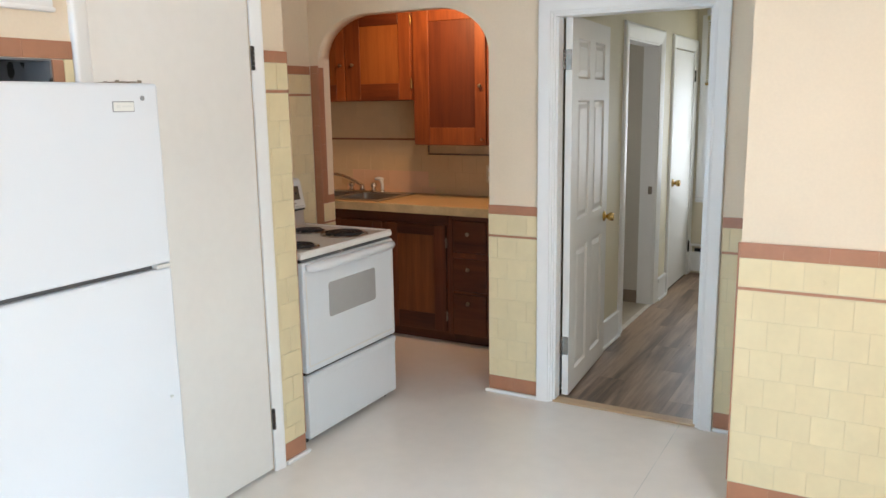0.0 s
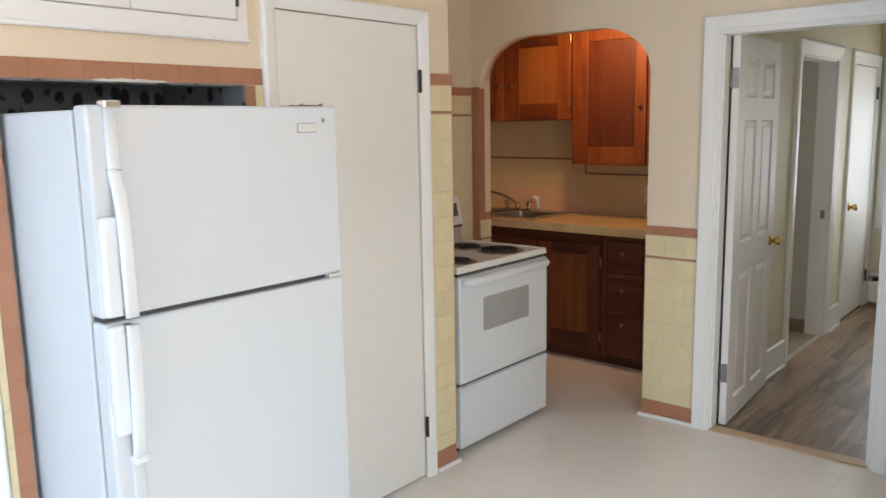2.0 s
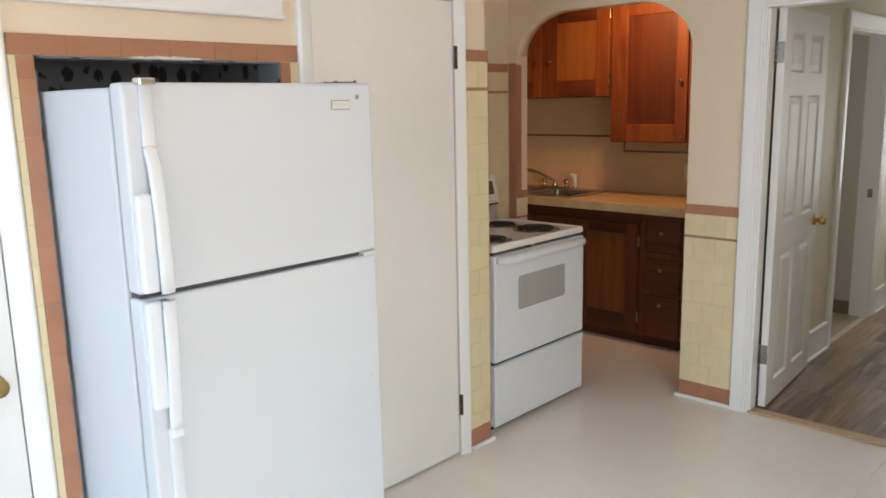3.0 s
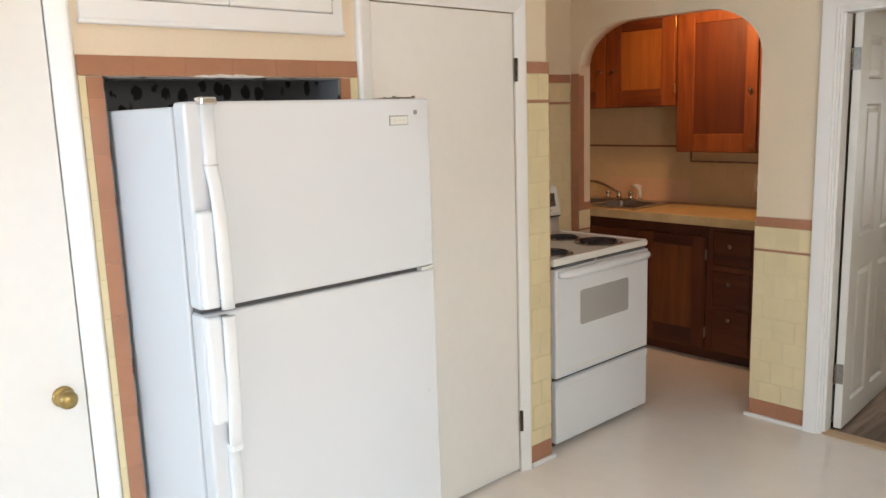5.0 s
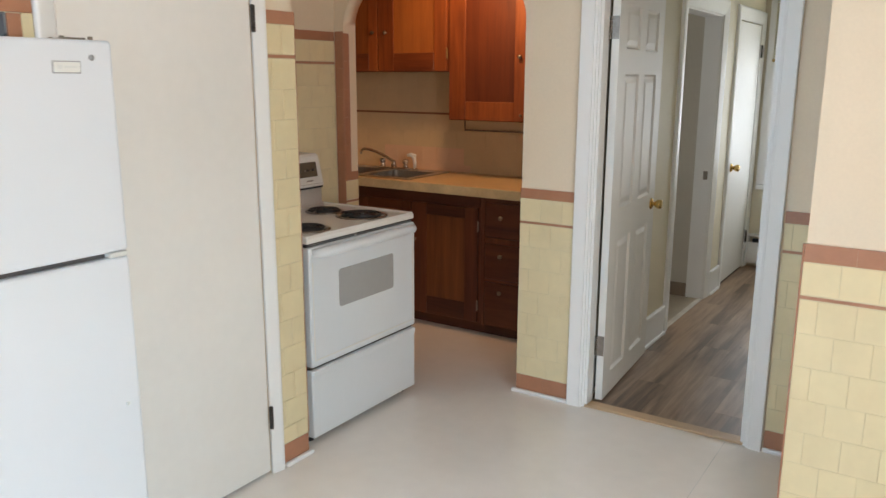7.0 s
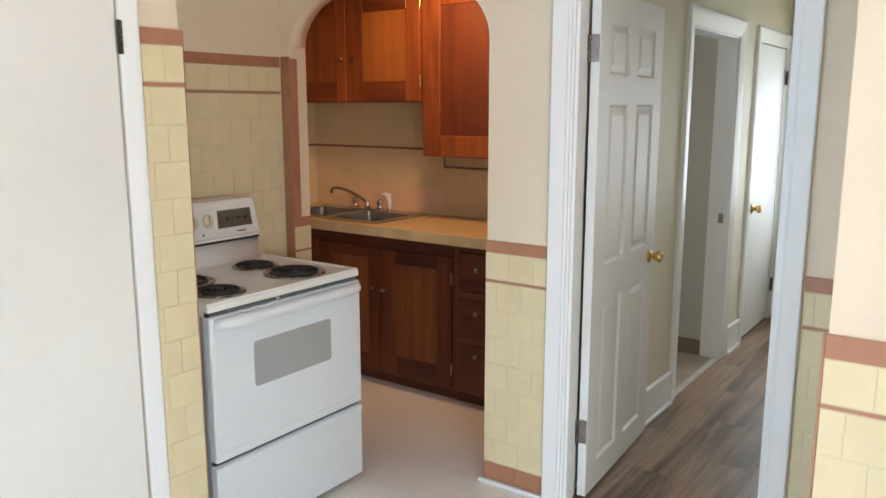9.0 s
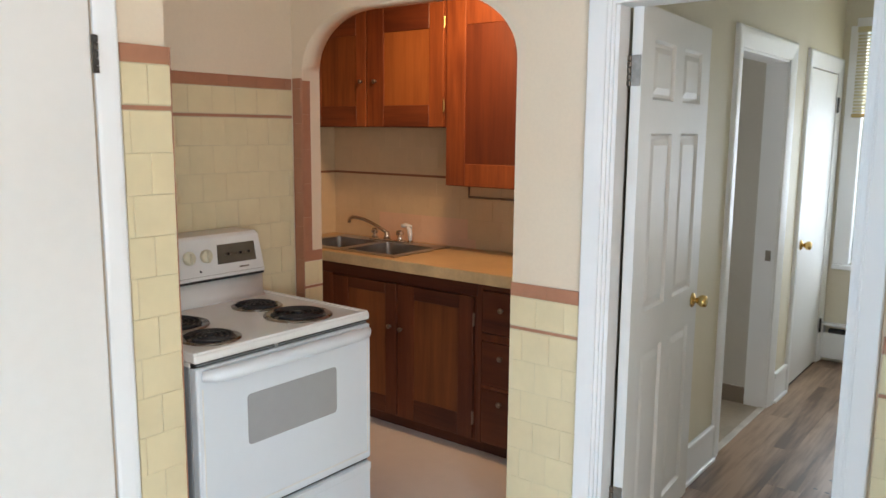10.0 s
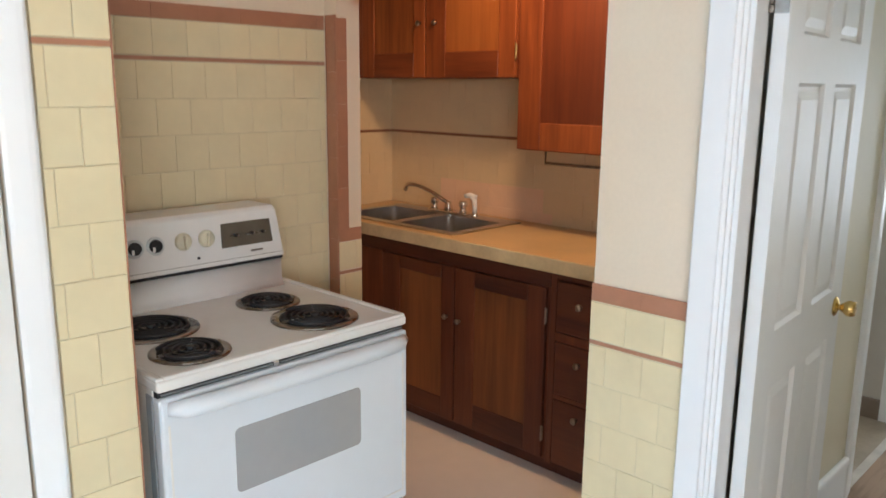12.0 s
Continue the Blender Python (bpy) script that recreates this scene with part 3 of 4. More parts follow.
window("window_1", "wide white double-hung window", "x", 2.3, -0.4, 1.4, 0.85, 2.15, 1)
window("window_2", "white double-hung window", "y", -1.7, -1.7, -0.7, 0.85, 2.15, -1)
window("window_5", "white double-hung window", "y", -1.7, -0.45, 0.45, 0.85, 2.15, -1)
window("window_4", "small white window of the side room", "x", -3.1, 5.72, 6.28, 1.0, 2.0, -1)
window("window_3", "white double-hung hall window in daylight", "y", 7.76, -0.955, -0.13, 0.70, 2.30, 1)


def hall_blind():
    b = thing("window_blind", (-0.54, 7.76, 2.28), "half-lowered ivory venetian blind", "blind")
    part("head_rail", solid(-0.985, -0.16, 7.715, 7.75, 2.255, 2.29, bev=0.004), BLIND, b)
    slat = mesh_of("slat", solid(-0.44, 0.38, -0.012, 0.012, -0.0008, 0.0008, bev=0.0005), BLIND)
    for i in range(24):
        o = new("slat", slat)
        o.parent = b
        o.matrix_basis = Matrix.Translation((0, -0.025, -0.045 - i * 0.0215)) @ Matrix.Rotation(radians(38), 4, "X")
    part("bottom_rail", solid(-0.985, -0.16, 7.723, 7.747, 1.70, 1.725, bev=0.004), OLD_BRASS, b, "brown bottom rail")
    part("bracket", solid(-0.985, -0.955, 7.76, 7.76, 2.25, 2.30, bev=0.006), PEWTER, b, "dark mounting bracket")


hall_blind()


def heater():
    h = thing("baseboard_heater", (-0.5, 7.78, 0), "white metal baseboard heater on the end wall", "heater")
    part("front_cover", solid(-1.04, 0.1, 7.69, 7.705, 0.035, 0.215, bev=0.004), TRIM, h)
    part("top_cover", solid(-1.04, 0.1, 7.695, 7.76, 0.262, 0.28, bev=0.005), TRIM, h)
    part("end_cap", solid(-1.055, -1.04, 7.688, 7.76, 0.02, 0.28, bev=0.003), TRIM, h)
    part("fin_pack", solid(-1.01, 0.1, 7.712, 7.75, 0.06, 0.24), BLACK, h, "dark heating fins")


heater()

# white cupboard above the fridge alcove
def wall_cupboard():
    c = thing("wall_cupboard", (-1.8, 1.6, 1.88), "white painted cupboard doors above the fridge alcove", "cupboard")
    part("frame", boxes((XW, XW + 0.022, 1.175, 2.023, 1.878, 1.94), (XW, XW + 0.022, 1.175, 1.235, 1.94, 2.42), (XW, XW + 0.022, 1.985, 2.023, 1.94, 2.42), (XW, XW + 0.022, 1.175, 2.023, 2.42, 2.48)), TRIM, c)
    part("lip_moulding", solid(XW, XW + 0.03, 1.17, 2.028, 1.872, 1.886, bev=0.005, seg=2), TRIM, c)
    part("door", solid(XW, XW + 0.026, 1.238, 1.610, 1.943, 2.417, bev=0.004), TRIM, c)
    part("door", solid(XW, XW + 0.026, 1.612, 1.982, 1.943, 2.417, bev=0.004), TRIM, c)
    part("hinge", solid(XW + 0.02, XW + 0.030, 1.977, 1.989, 1.985, 2.035, bev=0.002), DARK_IRON, c, "small dark hinge")


wall_cupboard()


# ---- refrigerator ----
def blade(path, y, half_wide, half_thick):
    """A flat rounded bar that follows (x, z) points, its broad side along y."""
    bm = bmesh.new()
    rings = []
    for i, (x, z) in enumerate(path):
        (xa, za), (xb, zb) = path[max(i - 1, 0)], path[min(i + 1, len(path) - 1)]
        n = Vector((zb - za, 0, xa - xb)).normalized()
        ring = []
        for k in range(16):
            a = k * math.tau / 16
            c, d = math.cos(a), math.sin(a)
            u = half_wide * math.copysign(abs(c) ** 0.45, c)
            v = half_thick * math.copysign(abs(d) ** 0.6, d)
            ring.append(bm.verts.new(Vector((x, y + u, z)) + n * v))
        rings.append(ring)
    for lo, hi in zip(rings, rings[1:]):
        for k in range(16):
            bm.faces.new((lo[k], lo[(k + 1) % 16], hi[(k + 1) % 16], hi[k])).smooth = True
    bm.faces.new(list(reversed(rings[0])))
    bm.faces.new(rings[-1])
    bmesh.ops.recalc_face_normals(bm, faces=bm.faces)
    return bm


def refrigerator():
    f = thing("refrigerator", (-1.7, 1.62, 0), "white top-freezer refrigerator standing half in its alcove", "refrigerator")
    y0, y1, xf, xd = 1.238, 2.007, -1.345, -1.405
    part("body", solid(-2.1, xd - 0.012, y0, y1, 0.03, 1.64, bev=0.006, seg=2), FRIDGE_W, f)
    part("gasket", boxes((xd - 0.012, xd, y0 + 0.012, y1 - 0.012, 0.11, 1.126), (xd - 0.012, xd, y0 + 0.012, y1 - 0.012, 1.15, 1.64)), GASKET, f, "grey rubber door gasket")
    part("toe_grille", solid(xd - 0.03, xd - 0.01, y0 + 0.01, y1 - 0.01, 0.03, 0.1, bev=0.003), GASKET, f)
    part("freezer_door", solid(xd, xf, y0, y1, 1.144, 1.65, bev=0.009, seg=3), FRIDGE_W, f)
    part("main_door", solid(xd, xf, y0, y1, 0.105, 1.131, bev=0.009, seg=3), FRIDGE_W, f)
    # dark strip paints the shade between the two doors
    part("seam_strip", solid(xd - 0.005, xf - 0.02, y0 + 0.01, y1 - 0.004, 1.1312, 1.1438), SEAM_SHADE, f, "dark strip for the shade in the gap between the doors")
    hy = 1.293
    xs = xf + 0.001
    # flat blades that stand off the doors towards the seam
    up = [(xs + 0.006, 1.647), (xs + 0.006, 1.50), (xs + 0.009, 1.478), (xs + 0.021, 1.452), (xs + 0.030, 1.39), (xs + 0.036, 1.30), (xs + 0.038, 1.20), (xs + 0.038, 1.147)]
    part("freezer_handle", blade(up, hy, 0.0165, 0.008), ENAMEL, f, "white bowed handle")
    low = [(xs + 0.037, 1.128), (xs + 0.036, 1.05), (xs + 0.032, 0.95), (xs + 0.026, 0.87), (xs + 0.021, 0.815), (xs + 0.018, 0.787)]
    part("main_handle", blade(low, hy, 0.0165, 0.008), ENAMEL, f, "white bowed handle")
    part("handle_strip", blade([(xs + 0.005, 0.772), (xs + 0.005, 0.13)], hy, 0.016, 0.007), ENAMEL, f)
    part("handle_backplate", solid(xf - 0.004, xf + 0.022, 1.242, 1.287, 1.148, 1.39, bev=0.009, seg=3), ENAMEL, f)
    part("handle_backplate", solid(xf - 0.004, xf + 0.022, 1.242, 1.287, 0.85, 1.127, bev=0.009, seg=3), ENAMEL, f)
    part("handle_cap", solid(xs - 0.01, xs + 0.026, hy - 0.022, hy + 0.02, 1.642, 1.66, bev=0.004, seg=2), CHROME, f, "chrome cap")
    part("handle_collar", lathe([(0.0185, 0), (0.0185, 0.004)], at(xs + 0.006, hy, 1.497), 16), CHROME, f)
    part("handle_bracket", solid(xf - 0.002, xs + 0.03, hy - 0.012, hy + 0.012, 1.15, 1.172, bev=0.003), GASKET, f)
    part("handle_bracket", solid(xf - 0.002, xs + 0.03, hy - 0.012, hy + 0.012, 1.104, 1.126, bev=0.003), GASKET, f)
    part("handle_foot", solid(xf - 0.002, xs + 0.030, hy - 0.018, hy + 0.018, 0.77, 0.792, bev=0.007, seg=2), ENAMEL, f)
    b = part("badge", solid(xf - 0.001, xf + 0.002, 1.853, 1.922, 1.574, 1.602, bev=0.0008), GASKET, f, "small silver badge with a grey border")
    part("badge_face", solid(xf + 0.001, xf + 0.0032, 1.8555, 1.9195, 1.5765, 1.5995, bev=0.0005), BADGE, b, "pale silver face")
    part("badge_print", boxes((xf + 0.003, xf + 0.0038, 1.864, 1.876, 1.584, 1.593), (xf + 0.003, xf + 0.0038, 1.880, 1.912, 1.586, 1.591)), SILVER, b)
    part("screw_plug", lathe([(0.007, 0), (0.007, 0.002), (0.004, 0.0035)], at(xf, 1.951, 1.61, TO_X), 12), GASKET, f)
    part("screw_plug", lathe([(0.005, 0), (0.005, 0.0015), (0.003, 0.003)], at(xf, 1.968, 0.747, TO_X), 12), SILVER, f)
    t = bmesh.new()
    box(t, xd - 0.09, xd + 0.045, y1 - 0.10, y1 - 0.055, 1.649, 1.655, 0.002)
    box(t, xd - 0.09, xd - 0.02, y1 - 0.11, y1 - 0.03, 1.6405, 1.649, 0.002)
    for yy, xx in ((y1 - 0.035, xd + 0.03), (y1 - 0.065, xd + 0.01), (y1 - 0.09, xd - 0.04), (y1 - 0.1, xd + 0.02)):
        box(t, xx - 0.005, xx + 0.005, yy - 0.005, yy + 0.005, 1.6485, 1.657 + 0.002 * math.sin(yy * 90), 0.002)
    part("top_hinge", t, PEWTER, f, "dark top hinge with screws")
    part("mid_hinge", solid(xf - 0.03, xf + 0.004, y1 - 0.055, y1 - 0.006, 1.132, 1.144, bev=0.002), SILVER, f, "metal middle hinge")
    part("label_tag", solid(-1.9, -1.885, y0 - 0.001, y0 + 0.002, 1.618, 1.624), INK, f)


refrigerator()


# ---- stove ----
def stove():
    s = thing("electric_stove", (-2.15, 3.53, 0), "white electric coil range standing in a tiled recess", "stove")
    y0, y1, xf, xb = 3.156, 3.911, -1.826, -2.53
    part("body", solid(xb, xf - 0.03, y0 + 0.004, y1 - 0.004, 0.03, 0.892, bev=0.003), STOVE_W, s)
    part("side_trim", solid(xf - 0.06, xf - 0.03, y0 + 0.001, y0 + 0.006, 0.05, 0.88, bev=0.002), GASKET, s, "grey metal edge trim")
    # cooktop with a raised rim and burner wells
    t = bmesh.new()
    box(t, xb, xf + 0.004, y0, y1, 0.894, 0.922, 0.008, 3)
    part("cooktop", t, STOVE_W, s, "white enamel cooktop with raised rim")
    r = bmesh.new()
    box(r, xb, xf - 0.002, y0 + 0.001, y0 + 0.02, 0.916, 0.928, 0.005, 2)
    box(r, xb, xf - 0.002, y1 - 0.02, y1 - 0.001, 0.916, 0.928, 0.005, 2)
    box(r, xf - 0.024, xf - 0.001, y0 + 0.019, y1 - 0.019, 0.916, 0.928, 0.005, 2)
    part("rim", r, STOVE_W, s)
    for bx, by, br in ((-1.985, 3.706, 0.110), (-2.212, 3.702, 0.085), (-1.962, 3.312, 0.088), (-2.197, 3.325, 0.112)):
        b = part("burner", lathe([(br * 0.15, 0.9112), (br * 0.8, 0.9114), (br * 0.98, 0.916), (br * 1.05, 0.9175), (br * 1.12, 0.916), (br * 1.13, 0.9112)], at(bx, by, 0.011), 36), PAN, s, "chrome drip pan with black coil")
        part("well", lathe([(br * 0.2, 0.9145), (br * 0.9, 0.9155), (br * 0.9, 0.9148)], at(bx, by, 0.011), 30), BLACK, b)
        pts = []
        turns = 4.6 if br > 0.1 else 3.7
        for i in range(int(turns * 22)):
            a = i / 22 * math.tau
            rad = br * 0.16 + (br * 0.76) * i / (turns * 22)
            pts.append((bx + rad * math.cos(a), by + rad * math.sin(a), 0.9305))
        part("coil", tube(pts, 0.0052, 6, 0.8), COIL, b, "black spiral heating coil")
        part("hub", lathe([(br * 0.12, 0.915), (br * 0.12, 0.926), (br * 0.08, 0.928)], at(bx, by, 0.011), 14), COIL, b)
        g = bmesh.new()
        for k in range(3):
            a = k * math.tau / 3 + 0.5
            m = at(bx, by, 0.9295) @ Matrix.Rotation(a, 4, "Z")
            vs = bmesh.ops.create_cube(g, size=1, matrix=m @ Matrix.Translation((br * 0.5, 0, 0)) @ Matrix.Diagonal((br * 0.95, 0.004, 0.006, 1)))
        part("support", g, PAN, b)
    # backguard
    k = bmesh.new()
    prof = [(xb, 0.92), (xb + 0.172, 0.92), (xb + 0.158, 0.929), (xb + 0.15, 0.944), (xb + 0.148, 1.012), (xb, 1.012)]
    ends = [[k.verts.new((x, y, z)) for x, z in prof] for y in (3.19, 3.868)]
    for i in range(len(prof)):
        k.faces.new((ends[0][i], ends[0][(i + 1) % len(prof)], ends[1][(i + 1) % len(prof)], ends[1][i])).smooth = True
    k.faces.new(ends[0])
    k.faces.new(list(reversed(ends[1])))
    bmesh.ops.recalc_face_normals(k, faces=k.faces)
    part("riser", k, STOVE_W, s)
    # black slab stands for the shade below the panel
    part("shadow_gap", solid(xb, xb + 0.1615, 3.193, 3.866, 1.012, 1.0215), BLACK, s, "black strip for the shade under the control panel")
    c = bmesh.new()
    vs = []
    for z, xo, ins in ((1.021, 0.165, 0.0), (1.028, 0.168, 0.0), (1.174, 0.149, 0.016), (1.187, 0.136, 0.020)):
        vs.append([c.verts.new(v) for v in ((xb, 3.19 + ins, z), (xb + xo, 3.19 + ins, z), (xb + xo, 3.868 - ins, z), (xb, 3.868 - ins, z))])
    for a, b in zip(vs, vs[1:]):
        for i in range(4):
            c.faces.new((a[i], a[(i + 1) % 4], b[(i + 1) % 4], b[i]))
    c.faces.new(list(reversed(vs[0])))
    c.faces.new(vs[-1])
    bmesh.ops.recalc_face_normals(c, faces=c.faces)
    edges = [e for e in c.edges]
    bmesh.ops.bevel(c, geom=edges, offset=0.004, segments=2, affect="EDGES", profile=0.5)
    panel = part("control_panel", c, STOVE_W, s, "white control panel")
    tilt = Matrix.Rotation(radians(90 - 8.3), 4, "Y")

    def face(z):
        return xb + 0.168 - (z - 1.028) / 0.137 * 0.02

    def on(y, z, lift=0.0):
        return at(face(z) + lift, y, z, tilt)

    for y in (3.31, 3.373, 3.435):
        part("dial", lathe([(0.0275, 0), (0.0275, 0.003), (0.025, 0.007), (0.0205, 0.004)], on(y, 1.108), 24), SILVER, panel, "silver dial ring")
        part("dial_knob", lathe([(0.0195, 0.001), (0.018, 0.012), (0.014, 0.014)], on(y, 1.108), 20), BLACK, panel, "black burner knob")
        part("dial_grip", solid(face(1.108) + 0.012, face(1.108) + 0.016, y - 0.013, y - 0.005, 1.094, 1.108, bev=0.001), STOVE_W, panel)
    for y in (3.521, 3.596):
        part("cream_knob", lathe([(0.026, 0), (0.026, 0.008), (0.022, 0.014), (0.019, 0.016)], on(y, 1.11), 26), CREAM, panel, "ribbed cream knob")
        part("knob_grip", solid(face(1.11) + 0.012, face(1.11) + 0.026, y - 0.004, y + 0.004, 1.089, 1.131, bev=0.002), CREAM, panel)
    d = bmesh.new()
    f4 = [d.verts.new((face(z) + 0.0025, y, z)) for y, z in ((3.645, 1.073), (3.828, 1.073), (3.824, 1.147), (3.649, 1.147))]
    d.faces.new(f4)
    ext = bmesh.ops.extrude_face_region(d, geom=list(d.faces))
    for v in ext["geom"]:
        if isinstance(v, bmesh.types.BMVert):
            v.co.x -= 0.006
    bmesh.ops.recalc_face_normals(d, faces=d.faces)
    disp = part("clock_window", d, DISPLAY, panel, "smoked clock and timer window")
    for y in (3.695, 3.752, 3.792):
        part("timer_pin", lathe([(0.005, 0), (0.005, 0.009), (0.003, 0.011)], on(y, 1.108, 0.002), 10), BLACK, panel)
        part("timer_tag", solid(face(1.108) + 0.003, face(1.108) + 0.0045, y - 0.016, y + 0.014, 1.104, 1.109), PEWTER, panel)
    part("indicator", lathe([(0.0045, 0), (0.0045, 0.003)], on(3.565, 1.055), 10), BLACK, panel)
    part("nameplate", boxes((face(1.055) - 0.002, face(1.055) + 0.0015, 3.745, 3.79, 1.05, 1.056), (face(1.04) - 0.002, face(1.04) + 0.0012, 3.20, 3.86, 1.0355, 1.037)), PEWTER, panel, "small metal maker's script")
    for y in (3.50, 3.573, 3.62):
        part("dial_print", solid(face(1.14) - 0.001, face(1.14) + 0.0008, y - 0.013, y + 0.012, 1.139, 1.1405), GASKET, panel)
        part("dial_print", solid(face(1.08) - 0.001, face(1.08) + 0.0008, y - 0.01, y + 0.014, 1.078, 1.0795), GASKET, panel)
    # oven door
    # vent shade put in as a black slab
    part("vent_gap", solid(xf - 0.028, xf - 0.01, y0 + 0.006, y1 - 0.006, 0.872, 0.895), BLACK, s, "black strip for the shade in the vent gap")
    part("vent_trim", solid(xf - 0.02, xf - 0.004, y0 + 0.012, y1 - 0.012, 0.8845, 0.888, bev=0.001), GASKET, s, "thin grey metal vent trim")
    part("latch_pin", solid(xf - 0.015, xf + 0.002, 3.462, 3.478, 0.878, 0.895, bev=0.003), CHROME, s)
    door = part("oven_door", solid(xf - 0.03, xf + 0.008, y0 + 0.002, y1 - 0.002, 0.357, 0.88, bev=0.008, seg=3), ENAMEL, s)
    hb = [(xf + 0.010, y0 + 0.02, 0.856), (xf + 0.030, y0 + 0.05, 0.856), (xf + 0.036, y0 + 0.12, 0.856), (xf + 0.038, 3.528, 0.856), (xf + 0.036, y1 - 0.12, 0.856), (xf + 0.030, y1 - 0.05, 0.856), (xf + 0.010, y1 - 0.02, 0.856)]
    part("oven_handle", tube(hb, [0.015, 0.021, 0.0225, 0.0225, 0.0225, 0.021, 0.015], 14), ENAMEL, door, "white bar handle")
    part("door_border", boxes((xf + 0.007, xf + 0.0092, y0 + 0.018, y0 + 0.023, 0.385, 0.815), (xf + 0.007, xf + 0.0092, y1 - 0.023, y1 - 0.018, 0.385, 0.815), (xf + 0.007, xf + 0.0092, y0 + 0.023, y1 - 0.023, 0.385, 0.390)), STOVE_W, door)
    g = bmesh.new()
    box(g, xf + 0.006, xf + 0.0095, 3.340, 3.731, 0.588, 0.756)
    ge = [e for e in g.edges if abs(e.verts[0].co.x - e.verts[1].co.x) > 0.001]
    bmesh.ops.bevel(g, geom=ge, offset=0.014, segments=5, affect="EDGES", profile=0.5)
    part("oven_window", g, OVEN_GLASS, door, "grey oven window")
    # black slab for the shade between oven door and drawer
    part("door_gap", solid(xf - 0.03, xf - 0.012, y0 + 0.006, y1 - 0.006, 0.336, 0.36), BLACK, s, "black strip for the shade above the drawer")
    part("drawer", solid(xf - 0.03, xf + 0.006, y0 + 0.002, y1 - 0.002, 0.034, 0.344, bev=0.007, seg=3), ENAMEL, s, "white storage drawer")
    part("drawer_pull", solid(xf + 0.002, xf + 0.013, y0 + 0.006, y1 - 0.006, 0.312, 0.342, bev=0.005, seg=3), ENAMEL, s, "moulded drawer lip")
    # shade under the drawer, as a black block
    part("toe_shadow", solid(xb + 0.03, xf - 0.04, y0 + 0.02, y1 - 0.02, 0.012, 0.045), BLACK, s)
    for fx in (xf - 0.06, xb + 0.06):
        for fy in (y0 + 0.04, y1 - 0.04):
            part("foot", lathe([(0.018, 0), (0.018, 0.012), (0.01, 0.02), (0.01, 0.046)], at(fx, fy, 0), 12), BLACK, s)


stove()


# ---- kitchenette ----
def pull(parent, x, y, z, mat=PEWTER, r=0.013):
    return part("knob", lathe([(r * 0.5, 0), (r * 0.42, 0.008), (r * 0.8, 0.012), (r, 0.017), (r * 0.9, 0.022), (r * 0.4, 0.025)], at(x, y, z, TO_NY), 14), mat, parent, "small round metal knob")


def panel_door(name, parent, x0, x1, z0, z1, y, stile, rails, mats, hinge_side=0, knob=None, lip=0.006):
    """Frame-and-panel door facing -y; stile: width left and right; rails: height bottom and top."""
    st, pn, rl = mats
    d = part(name, solid(x0 + stile[0] - 0.004, x1 - stile[1] + 0.004, y + 0.007, y + 0.014, z0 + rails[0] - 0.004, z1 - rails[1] + 0.004), pn, parent)
    part("stile", solid(x0, x0 + stile[0], y, y + 0.02, z0, z1, bev=0.0035, seg=2), st, d)
    part("stile", solid(x1 - stile[1], x1, y, y + 0.02, z0, z1, bev=0.0035, seg=2), st, d)
    part("rail", solid(x0 + stile[0], x1 - stile[1], y + 0.001, y + 0.02, z0, z0 + rails[0], bev=0.003), rl, d)
    part("rail", solid(x0 + stile[0], x1 - stile[1], y + 0.001, y + 0.02, z1 - rails[1], z1, bev=0.003), rl, d)
    if knob:
        pull(d, knob[0], y, knob[1])
    if hinge_side:
        hx = x1 + 0.006 if hinge_side > 0 else x0 - 0.006
        for hz in (z0 + 0.11, z1 - 0.11):
            b = bmesh.new()
            box(b, hx - 0.006, hx + 0.005, y - 0.004, y + 0.004, hz - 0.03, hz + 0.03, 0.002)
            box(b, hx - 0.004, hx + 0.003, y - 0.007, y - 0.002, hz - 0.034, hz + 0.034, 0.001)
            part("hinge", b, OLD_BRASS if z0 > 1 else PEWTER, d, "small metal hinge")
    return d


UP = (W_STILE, W_PANEL, W_RAIL)
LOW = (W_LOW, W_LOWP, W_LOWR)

short_cab = thing("upper_cabinet", (-2.95, 5.25, 1.605), "red-brown varnished wood double-door wall cabinet over the sink", "cabinet")
part("carcass", solid(-3.528, -2.398, 5.118, 5.405, 1.605, 2.44, bev=0.002), W_STILE, short_cab)
part("filler_stile", solid(-3.528, -3.42, 5.102, 5.118, 1.605, 2.44, bev=0.002), W_STILE, short_cab)
panel_door("door", short_cab, -3.415, -2.962, 1.608, 2.25, 5.098, (0.09, 0.075), (0.115, 0.137), UP, 0, (-2.992, 1.857))
panel_door("door", short_cab, -2.953, -2.412, 1.608, 2.25, 5.098, (0.125, 0.095), (0.115, 0.137), UP, 1, (-2.885, 1.855))
part("top_rail", solid(-3.42, -2.40, 5.102, 5.118, 2.255, 2.44, bev=0.002), W_RAIL, short_cab)

tall_cab = thing("upper_cabinet", (-1.9, 5.25, 1.302), "tall red-brown varnished wood wall cabinet with panel door", "cabinet")
part("carcass", solid(-2.396, -1.365, 5.118, 5.405, 1.302, 2.44, bev=0.002), W_STILE, tall_cab)
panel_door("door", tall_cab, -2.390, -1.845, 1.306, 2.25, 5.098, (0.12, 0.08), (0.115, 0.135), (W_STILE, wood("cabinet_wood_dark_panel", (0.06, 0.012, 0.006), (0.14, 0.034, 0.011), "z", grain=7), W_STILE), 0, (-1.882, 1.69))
panel_door("door", tall_cab, -1.835, -1.38, 1.306, 2.25, 5.098, (0.08, 0.08), (0.115, 0.135), UP, 0, (-1.80, 1.69))
pull(tall_cab, -1.868, 5.098, 1.345, PEWTER, 0.008)
